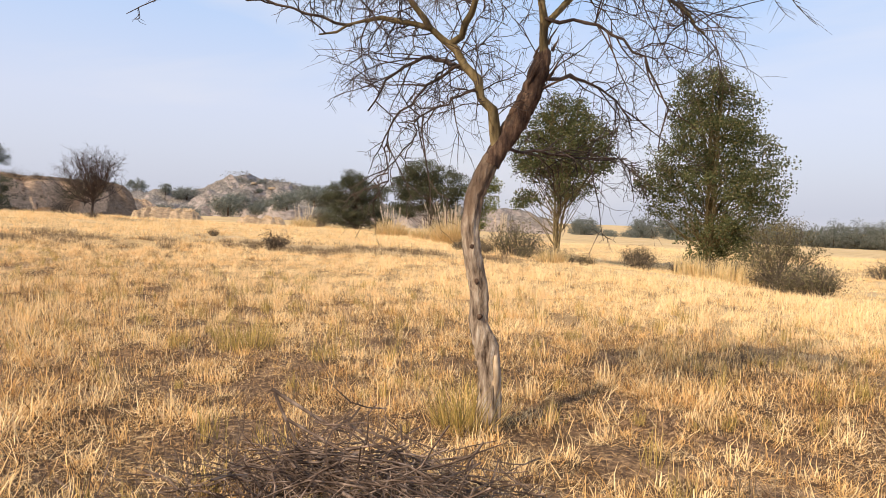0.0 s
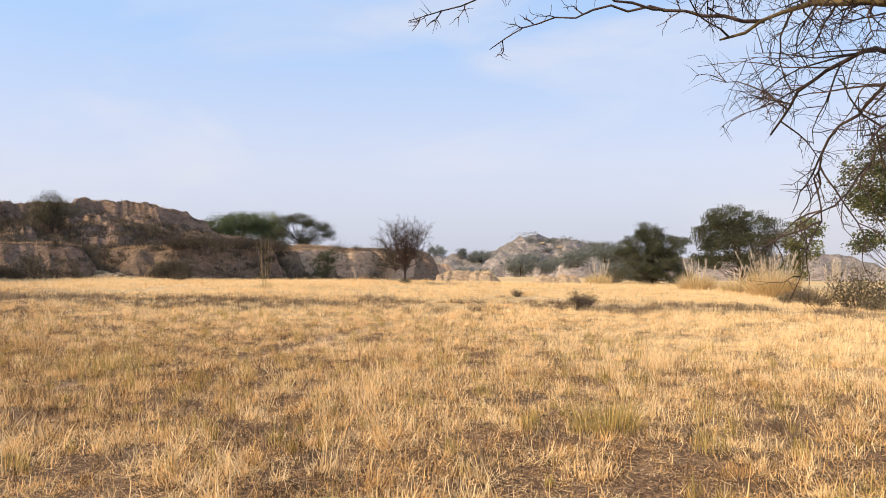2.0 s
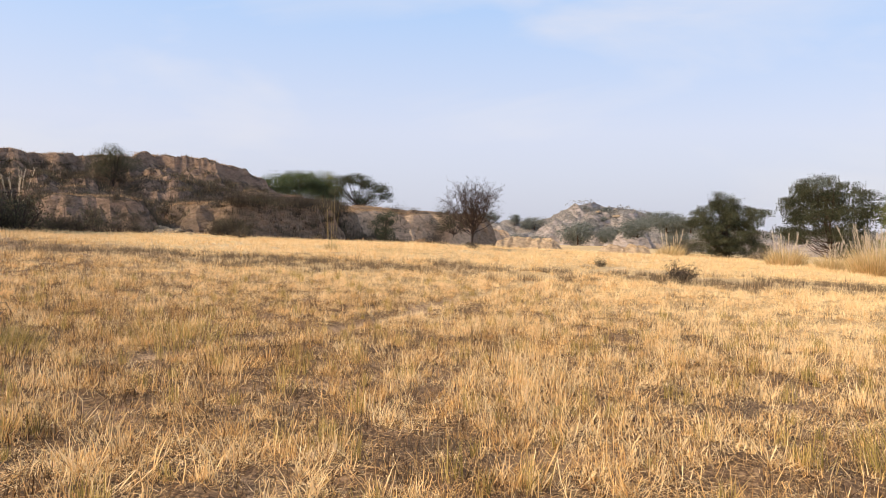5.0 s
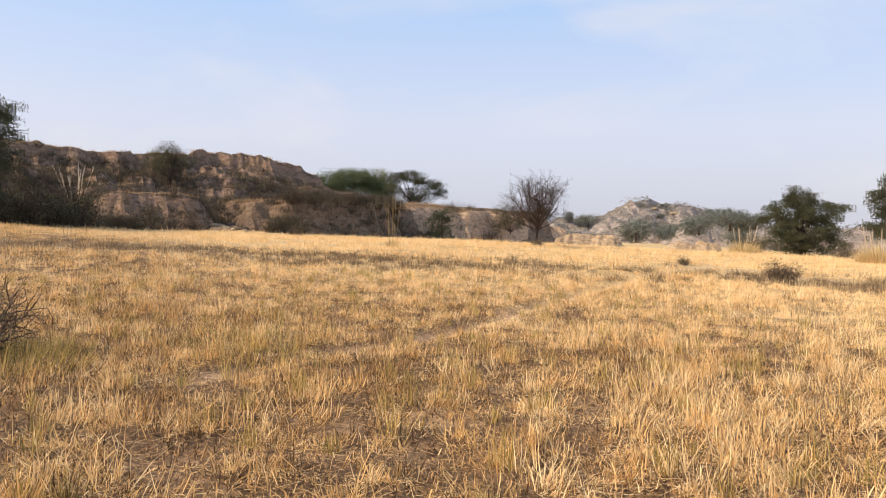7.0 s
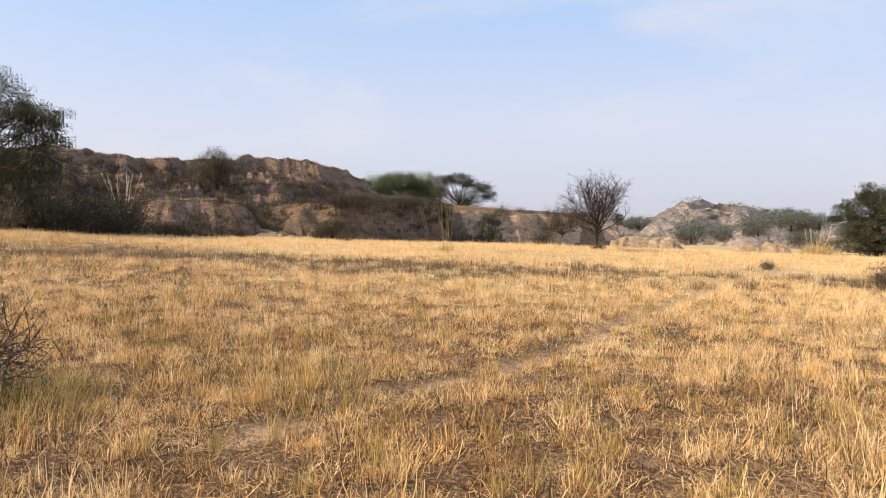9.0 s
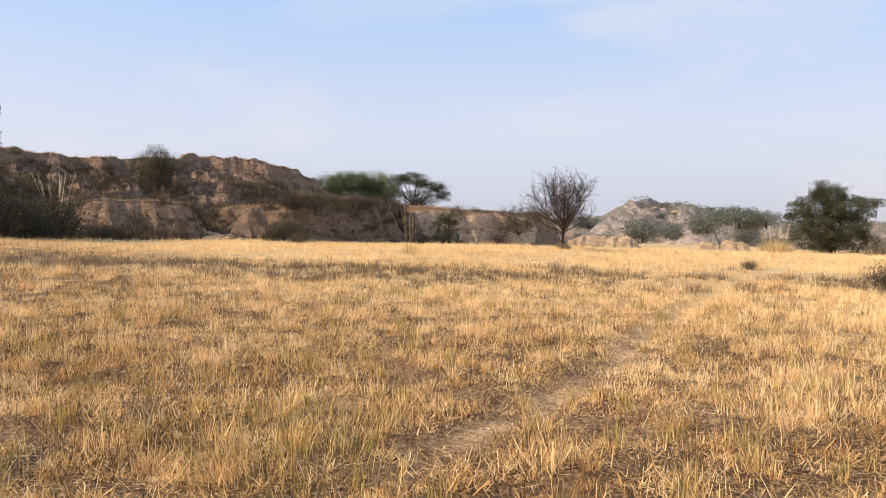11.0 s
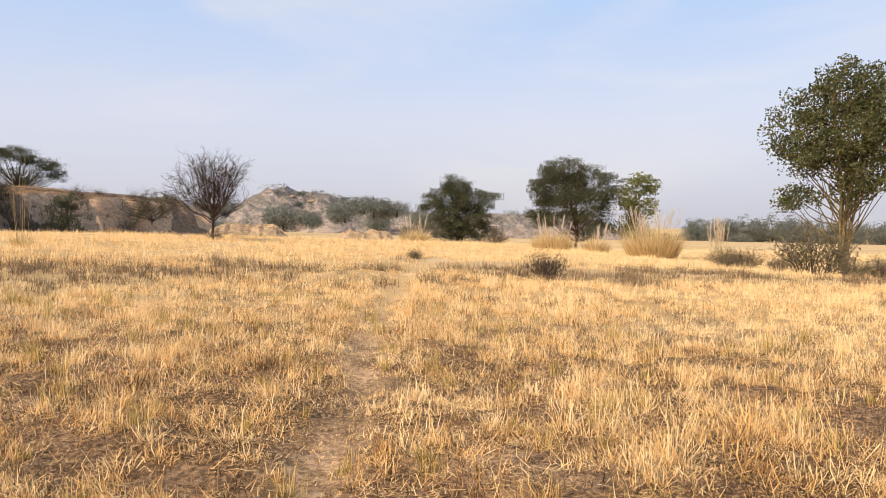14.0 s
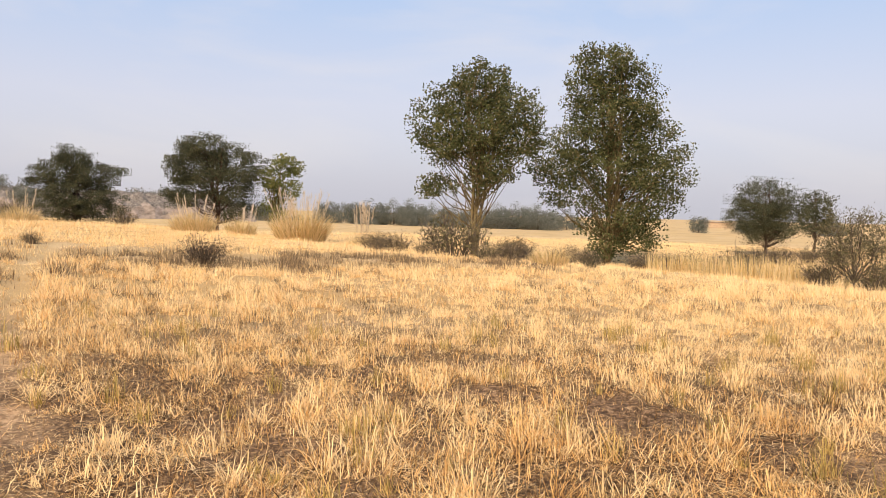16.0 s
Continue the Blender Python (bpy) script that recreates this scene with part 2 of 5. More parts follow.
def make_ground():
    m, n, l = material("field_soil", 0.97)
    fine = noise_tex(n, l, 17.0, 10, None, 0.75)
    patch = noise_tex(n, l, 0.55, 5)
    soil = ramp(n, l, fine, [(0.40, (0.06, 0.034, 0.018)), (0.5, (0.185, 0.105, 0.055)), (0.61, (0.50, 0.315, 0.175))])
    litter = ramp(n, l, noise_tex(n, l, 26.0, 8, None, 0.75), [(0.42, (0.04, 0.022, 0.012)), (0.52, (0.145, 0.082, 0.04)), (0.63, (0.50, 0.315, 0.15))])
    cover = ramp(n, l, patch, [(0.36, (0.15,) * 3), (0.56, (0.95,) * 3)])
    c = mix(n, l, "MIX", cover, soil, litter)
    band = ramp(n, l, noise_tex(n, l, 1.3, 6), [(0.36, (0.30, 0.21, 0.13)), (0.5, (0.48, 0.34, 0.215)), (0.64, (0.64, 0.47, 0.31))])
    crumbs = ramp(n, l, noise_tex(n, l, 5.5, 8, None, 0.7), [(0.42, (0.05,) * 3), (0.56, (1.0,) * 3)])
    c = mix(n, l, "MIX", mix(n, l, "MULTIPLY", 1.0, attr(n, "band"), crumbs), c, band)
    worn = ramp(n, l, fine, [(0.38, (0.24, 0.14, 0.075)), (0.5, (0.56, 0.36, 0.20)), (0.66, (0.74, 0.51, 0.31))])
    c = mix(n, l, "MIX", mix(n, l, "MULTIPLY", 0.7, attr(n, "worn"), crumbs), c, worn)
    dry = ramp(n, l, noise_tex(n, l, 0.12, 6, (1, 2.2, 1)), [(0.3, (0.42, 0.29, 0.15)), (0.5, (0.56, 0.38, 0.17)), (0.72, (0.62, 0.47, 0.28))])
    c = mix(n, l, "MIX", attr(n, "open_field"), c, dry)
    l.new(c, n["Principled BSDF"].inputs["Base Color"])
    l.new(bump(n, l, fine, 0.8, 0.025), n["Principled BSDF"].inputs["Normal"])
    return m


def make_hill(name, clay, scrub, scale=1.0):
    """Eroded earth: clay where it is steep, dry growth where it is gentle."""
    m, n, l = material(name, 0.97)
    g = n.new("ShaderNodeNewGeometry")
    sep = n.new("ShaderNodeSeparateXYZ")
    l.new(g.outputs["True Normal"], sep.inputs[0])
    rills = noise_tex(n, l, 1.3 * scale, 9, (1, 1, 2.4), 0.7)
    fine = noise_tex(n, l, 5.0 * scale, 9, None, 0.7)
    c1 = ramp(n, l, rills, [(0.3, tuple(0.45 * q for q in clay)), (0.5, clay), (0.68, tuple(min(1, 1.35 * q) for q in clay))])
    c2 = ramp(n, l, fine, [(0.32, tuple(0.4 * q for q in scrub)), (0.52, scrub), (0.7, tuple(1.9 * q for q in scrub))])
    jitter = n.new("ShaderNodeMath")
    jitter.operation = "MULTIPLY_ADD"
    l.new(noise_tex(n, l, 0.5 * scale, 6), jitter.inputs[0])
    jitter.inputs[1].default_value = 0.75
    l.new(sep.outputs["Z"], jitter.inputs[2])
    cover = ramp(n, l, jitter.outputs[0], [(0.84, (0,) * 3), (1.1, (1,) * 3)])
    c = mix(n, l, "MIX", cover, c1, c2)
    l.new(c, n["Principled BSDF"].inputs["Base Color"])
    l.new(bump(n, l, fine, 0.7, 0.12 / scale, bump(n, l, rills, 0.9, 0.5 / scale)), n["Principled BSDF"].inputs["Normal"])
    return m


STRAW = [(0.0, (0.085, 0.046, 0.022)), (0.25, (0.33, 0.178, 0.068)), (0.5, (0.66, 0.385, 0.142)), (0.75, (0.88, 0.56, 0.23)), (1.0, (0.92, 0.68, 0.37))]
M_ground = make_ground()
M_straw = make_grass("dry_straw", STRAW, 0.2)
M_green = make_grass("green_grass", [(0.0, (0.19, 0.145, 0.04)), (0.45, (0.40, 0.295, 0.085)), (0.75, (0.64, 0.44, 0.145)), (1.0, (0.80, 0.56, 0.22))])
M_herb = make_grass("dead_herbs", [(0.0, (0.08, 0.056, 0.034)), (0.5, (0.20, 0.14, 0.085)), (1.0, (0.46, 0.32, 0.18))], 0.15)
M_bark_pale = make_bark("pale_bark", (0.06, 0.038, 0.026), (0.37, 0.285, 0.215), (0.64, 0.55, 0.45), 24, 0.08, (0.15, 0.10, 0.07), (1.15, 1.95))
M_bark_olive = make_bark("olive_bark", (0.055, 0.04, 0.02), (0.15, 0.112, 0.055), (0.27, 0.21, 0.115))
M_bark_dark = make_bark("dark_bark", (0.025, 0.015, 0.012), (0.075, 0.045, 0.032), (0.18, 0.115, 0.078), 22, 0.05, (0.16, 0.115, 0.085))
M_wood = make_bark("bare_wood", (0.22, 0.15, 0.09), (0.48, 0.35, 0.23), (0.66, 0.52, 0.37), 22, 0.006)
M_twig = make_bark("grey_twigs", (0.03, 0.022, 0.02), (0.07, 0.05, 0.042), (0.14, 0.10, 0.08), 9, 0.004)
M_twig_grey = make_bark("pale_twigs", (0.05, 0.04, 0.034), (0.115, 0.09, 0.075), (0.20, 0.16, 0.13), 9, 0.004)
M_stick = make_bark("dry_sticks", (0.05, 0.032, 0.024), (0.135, 0.092, 0.068), (0.32, 0.235, 0.18), 12, 0.004)
M_scrub = make_foliage("dry_scrub", [(0.0, (0.042, 0.033, 0.024)), (0.5, (0.095, 0.073, 0.05)), (1.0, (0.19, 0.145, 0.092))], 0.15)
M_scrub_green = make_foliage("dusty_scrub", [(0.0, (0.045, 0.045, 0.025)), (0.5, (0.10, 0.09, 0.05)), (1.0, (0.18, 0.155, 0.085))], 0.2)
M_scrub_tan = make_foliage("tan_scrub", [(0.0, (0.07, 0.055, 0.034)), (0.5, (0.16, 0.125, 0.072)), (1.0, (0.30, 0.23, 0.13))], 0.2)
M_scrub_olive = make_foliage("olive_scrub", [(0.0, (0.06, 0.056, 0.028)), (0.5, (0.14, 0.12, 0.06)), (1.0, (0.25, 0.205, 0.105))], 0.2)
M_leaf = make_foliage("broad_leaves", [(0.0, (0.035, 0.047, 0.018)), (0.45, (0.088, 0.10, 0.038)), (0.78, (0.14, 0.142, 0.055)), (0.93, (0.18, 0.14, 0.06)), (1.0, (0.30, 0.27, 0.15))], 0.25)
M_leaf_grey = make_foliage("fine_grey_leaves", [(0.0, (0.035, 0.042, 0.024)), (0.5, (0.078, 0.082, 0.043)), (1.0, (0.135, 0.13, 0.075))], 0.2)
M_leaf_green = make_foliage("fresh_leaves", [(0.0, (0.085, 0.105, 0.05)), (0.5, (0.13, 0.155, 0.07)), (1.0, (0.18, 0.205, 0.105))], 0.3)
M_leaf_light = make_foliage("light_leaves", [(0.0, (0.08, 0.10, 0.03)), (0.5, (0.17, 0.18, 0.06)), (1.0, (0.28, 0.26, 0.10))], 0.3)
# leaves of the distant trees, with haze mixed into the colour as pale grey
M_leaf_far = make_foliage("hazed_leaves", [(0.0, (0.13, 0.14, 0.12)), (0.5, (0.165, 0.175, 0.15)), (1.0, (0.21, 0.22, 0.19))], 0.2)
M_reed = make_grass("reed_blades", [(0.0, (0.34, 0.25, 0.10)), (0.5, (0.66, 0.48, 0.22)), (1.0, (0.88, 0.70, 0.42))])
M_plume = make_grass("reed_plumes", [(0.0, (0.60, 0.47, 0.32)), (1.0, (0.84, 0.74, 0.58))], 0.45)
M_hill = make_hill("hill_earth", (0.33, 0.22, 0.155), (0.14, 0.097, 0.067))
M_terrace = make_hill("terrace_earth", (0.27, 0.185, 0.125), (0.24, 0.16, 0.10))
M_bluff = make_hill("bluff_clay", (0.60, 0.42, 0.285), (0.36, 0.24, 0.145), 1.6)
# pale rock of the distant hill, lightened and greyed further to paint haze
M_far_hill = make_hill("hazed_pale_rock", (0.42, 0.35, 0.31), (0.26, 0.225, 0.195), 0.5)
M_rock = make_hill("pale_clay", (0.50, 0.37, 0.25), (0.42, 0.29, 0.165), 1.5)


# ---- ground: one sheet to the horizon ----
def spaced(lo, hi, step, far, n):
    mid = np.arange(lo, hi + step / 2, step)
    out = np.geomspace(step, far, n).cumsum()
    return np.concatenate([lo - out[::-1], mid, hi + out])


gx = np.concatenate([spaced(-44, 14, 0.4, 260, 42)[:-1], np.arange(-26.07, 4, 0.16)])
gy = np.concatenate([spaced(-6, 48, 0.4, 260, 42), np.arange(-1.03, 15, 0.16)])
gx, gy = np.unique(gx.round(3)), np.unique(gy.round(3))
X, Y = np.meshgrid(gx, gy)
nx, ny = len(gx), len(gy)
q = (np.arange(ny - 1)[:, None] * nx + np.arange(nx - 1)[None]).ravel()
Xf, Yf = X.ravel(), Y.ravel()
worn = (1 - S((line_dist(Xf, Yf, TRAIL) + 0.16 * vnoise(Xf, Yf, 0.5, 21)) / 0.40)) * np.clip(0.7 + 1.1 * vnoise(Xf, Yf, 0.7, 22), 0, 1)
bare = S((vnoise(Xf, Yf, 1.1, 31) + 0.8 * vnoise(Xf, Yf, 0.4, 32) - 0.8) / 0.3)
band = 1 - S((line_dist(Xf, Yf, BAND) + 1.2 * vnoise(Xf, Yf, 1.6, 23)) / 3.0)
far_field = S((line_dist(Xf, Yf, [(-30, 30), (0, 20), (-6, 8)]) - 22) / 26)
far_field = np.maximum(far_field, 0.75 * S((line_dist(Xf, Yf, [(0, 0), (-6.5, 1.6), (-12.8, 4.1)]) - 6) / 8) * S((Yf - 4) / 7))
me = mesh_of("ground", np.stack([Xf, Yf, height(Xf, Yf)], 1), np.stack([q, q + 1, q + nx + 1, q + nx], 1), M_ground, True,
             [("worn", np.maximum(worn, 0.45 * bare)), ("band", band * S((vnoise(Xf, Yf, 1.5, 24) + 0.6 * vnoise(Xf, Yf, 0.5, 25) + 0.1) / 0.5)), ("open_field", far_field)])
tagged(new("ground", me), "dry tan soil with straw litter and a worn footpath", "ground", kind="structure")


# ---- hills ----
def capsule(x, y, a, b, r, wide):
    """1 inside a long rounded block, falling to 0 over wide metres."""
    return 1 - S((seg_dist(x, y, a, b) - r) / wide)


def field_mesh(x0, x1, y0, y1, step, fn):
    ax, ay = np.arange(x0, x1, step), np.arange(y0, y1, step)
    HX, HY = np.meshgrid(ax, ay)
    hz = fn(HX.ravel(), HY.ravel())
    k = len(ax)
    i = (np.arange(len(ay) - 1)[:, None] * k + np.arange(k - 1)[None]).ravel()
    f = np.stack([i, i + 1, i + k + 1, i + k], 1)
    base = height(HX.ravel(), HY.ravel()) - 0.35
    keep = (hz > base)[f].any(1)
    v = np.stack([HX.ravel() + step * 0.5 * vnoise(HX.ravel(), HY.ravel(), step * 2, 61), HY.ravel() + step * 0.5 * vnoise(HX.ravel(), HY.ravel(), step * 2, 62), hz], 1)
    f = f[keep]
    used = np.unique(f)
    back = np.zeros(len(v), int)
    back[used] = np.arange(len(used))
    return v[used], back[f]


def rough_plan(x, y, big, small):
    return x + big * vnoise(x, y, 5, 41) + small * vnoise(x, y, 1.4, 42), y + big * vnoise(x, y, 5, 43) + small * vnoise(x, y, 1.4, 44)


def rise(z0, *parts):
    return np.max([z0, *parts], axis=0)


def strata(z, x, y, step=1.25, share=0.65):
    """Ledges: level steps with steep risers, wandering a little."""
    ph = z + 0.5 * vnoise(x, y, 4.0, 81) + 0.15 * vnoise(x, y, 1.1, 82)
    return z - share * step / (2 * np.pi) * np.sin(2 * np.pi * ph / step)


def up_to(x, y, top, fall):
    """From a little under the field up to that height, by the share fall."""
    low = height(x, y) - 0.5
    return low + (top - low) * fall


def ridge(y):
    """Height of the main hill's crest from south to north."""
    return np.interp(y, [-20, 5, 8.5, 12.8, 16.9, 18.4, 22, 24.6, 27, 28.4, 29.2, 31, 35, 40], [7.6, 8.0, 7.65, 7.7, 7.75, 8.45, 8.25, 7.85, 7.5, 6.95, 6.0, 5.4, 4.4, 3.0])


def main_hill(x, y):
    px, py = rough_plan(x, y, 1.3, 0.8)
    # crest, broken clay face under it, long scrubby slope, apron
    fall = np.interp(px + 0.5 * vnoise(x, y, 2.4, 65), [-96, -84, -75, -70.6, -69.9, -68.6, -66.6, -65.8, -62.5, -58, -54.5], [0.0, 0.7, 0.96, 1.0, 0.88, 0.76, 0.66, 0.56, 0.34, 0.12, 0.0])
    fall = fall * S((py + 25) / 6)
    ribs = np.abs(vnoise(px * 0.3, py, 1.9, 45)) + 0.6 * np.abs(vnoise(px * 0.5, py, 0.9, 46))
    steep = S(fall / 0.3) * (1 - S((fall - 0.93) / 0.05))
    z = up_to(x, y, ridge(y + 0.4 * vnoise(x, y, 1.2, 66)), fall) - 0.15 * ribs * steep - 0.6 * np.abs(vnoise(x, y, 1.2, 69)) * steep - 0.3 * np.abs(vnoise(x, y, 0.55, 75)) * steep + 0.16 * vnoise(x, y, 1.1, 47)
    return strata(z, x, y, 0.95, 0.85) + 0.16 * vnoise(x, y, 0.5, 40)


def front_mound(x, y):
    px, py = rough_plan(x, y, 0.5, 0.3)
    z = up_to(x, y, 3.75, capsule(px, py, (-59.4, 10.2), (-59.2, 12.8), 1.7, 2.3))
    return strata(z, x, y, 0.7, 0.5) - (0.45 * np.abs(vnoise(px, py, 1.0, 48)) + 0.3 * np.abs(vnoise(x, y, 0.5, 70))) * S((3.6 - z) / 0.4) + 0.07 * vnoise(x, y, 0.7, 49)


def worn_down(z, x, y, px, py, top):
    """Flutes and ledges on the faces below that height."""
    ribs = np.abs(vnoise(px, py, 1.6, 50)) + 0.6 * np.abs(vnoise(px, py, 0.7, 67)) + 0.4 * np.abs(vnoise(x, y, 0.4, 74))
    return strata(z, x, y, 0.7, 0.6) - 0.55 * ribs * S((top - 0.1 - z) / 0.5) + 0.08 * vnoise(x, y, 0.5, 51)


def terrace(x, y):
    px, py = rough_plan(x, y, 0.9, 0.7)
    z = rise(up_to(x, y, 3.65, capsule(px, py, (-60.6, 22.5), (-68.4, 33.8), 4.5, 2.3)),
             up_to(x, y, 4.3, capsule(px, py, (-78, 34), (-84, 52), 11.0, 5.0)))
    return worn_down(z, x, y, px, py, 3.65)


def clay_bluff(x, y):
    px, py = rough_plan(x, y, 1.0, 0.8)
    z = rise(up_to(x, y, 3.85, capsule(px, py, (-69.2, 37.6), (-75.5, 52), 4.6, 2.2)),
             up_to(x, y, 2.7, capsule(px, py, (-77, 56), (-81, 64), 3.8, 2.4)))
    return worn_down(z, x, y, px, py, 3.85)


def bank_of(x, y, a, b, r, top):
    """A low bank with a flat crumbling top and fluted sides."""
    px, py = rough_plan(x, y, 0.6, 0.5)
    z = (top + 0.4) * capsule(px, py, a, b, r, 0.7) - 0.55 * np.abs(vnoise(px, py, 0.7, 52)) + 0.12 * vnoise(x, y, 0.35, 63)
    return height(x, y) - 0.4 + strata(z, x, y, 0.45, 0.6)


def low_bank(x, y):
    return bank_of(x, y, (-57.3, 48.6), (-54.4, 51.6), 0.7, 1.4)


def clay_bank(x, y):
    return bank_of(x, y, (-42.9, 46.6), (-41.0, 48.4), 0.5, 0.8)


def far_hill(x, y):
    px, py = x + 5 * vnoise(x, y, 14, 54) + 2 * vnoise(x, y, 5, 55), y + 5 * vnoise(x, y, 14, 56) + 2 * vnoise(x, y, 5, 57)
    z = rise(4.5 * capsule(px, py, (-150, 133), (-112, 162), 12, 12),
             3.5 * capsule(px, py, (-98, 128), (-66, 148), 6, 9),
             3.2 * capsule(px, py, (-185, 105), (-150, 133), 9, 12)) \
        + 5.4 * capsule(px, py, (-135, 143), (-130, 147), 2, 14) + 1.5 * capsule(px, py, (-122, 152), (-114, 157), 3, 4)
    z = z * (1 - 0.35 * np.abs(vnoise(px, py, 6, 58))) + (0.9 * vnoise(x, y, 4, 59) + 0.6 * vnoise(x, y, 1.8, 60)) * S(z / 1.5)
    return height(x, y) + 0.9 + strata(z, x, y, 1.9, 0.95) + 0.35 * vnoise(x, y, 1.1, 68) * S(z / 1.5) - 2.6 * (1 - S(z / 1.2))


def hill(name, label, fn, box, step, mat):
    v, f = field_mesh(*box, step, fn)
    return tagged(new(name, mesh_of(name, v, f, mat, False)), label, "hill", kind="structure")


hill("hill", "eroded brown earth hill overgrown with dry thorn scrub", main_hill, (-96, -52, -26, 41), 0.24, M_hill)
hill("mound", "low rounded earth mound with a crumbling face", front_mound, (-66, -52, 2, 20), 0.22, M_hill)
hill("terrace", "flat-topped clay terrace with a steep eroded face", terrace, (-98, -52, 12, 66), 0.26, M_terrace)
hill("bluff", "pale eroded clay bluff with fluted sides", clay_bluff, (-90, -58, 28, 76), 0.26, M_bluff)
hill("bank", "low tan clay bank at the field's edge", low_bank, (-63, -51, 42, 59), 0.16, M_rock)
hill("bank", "small pale clay bank in the yellow grass", clay_bank, (-47, -37, 42, 53), 0.16, M_rock)
hill("hill", "distant pale rocky hill with scattered bushes", far_hill, (-215, -50, 80, 190), 0.8, M_far_hill)
SURFACES = {"main": main_hill, "mound": front_mound, "terrace": terrace, "bluff": clay_bluff, "far": far_hill}


def top_z(x, y):
    a, b = np.array([x], float), np.array([y], float)
    return max(float(height(a, b)[0]), *(float(fn(a, b)[0]) for fn in SURFACES.values()))


# ---- trees ----
def twigs(geo, pts, n, length, droop, levels, radius, spread=0.9, wobble=0.16, start=0.25, sides=3):
    """Side shoots along a limb, and shoots on those."""
    ends = []
    for _ in range(n):
        p, d = along(pts, rng.uniform(start, 1.0))
        s = rng.normal(size=3)
        s -= d * (s @ d)
        s /= np.linalg.norm(s) + 1e-9
        way = d * rng.uniform(0.3, 0.9) + s * spread
        way /= np.linalg.norm(way)
        ln = length * rng.uniform(0.55, 1.25)
        line = bend(p, way, ln, droop, wobble, 7 if levels > 1 else 5 if levels else 4)
        geo.tube(line, np.linspace(radius, radius * 0.35, len(line)), sides)
        ends.append(line[-1])
        if levels:
            ends += twigs(geo, line, max(3, int(n * 0.45)) if levels > 1 else 5, length * 0.48, droop * 0.8, levels - 1, radius * 0.55, spread, wobble, 0.15, 3)
    return ends


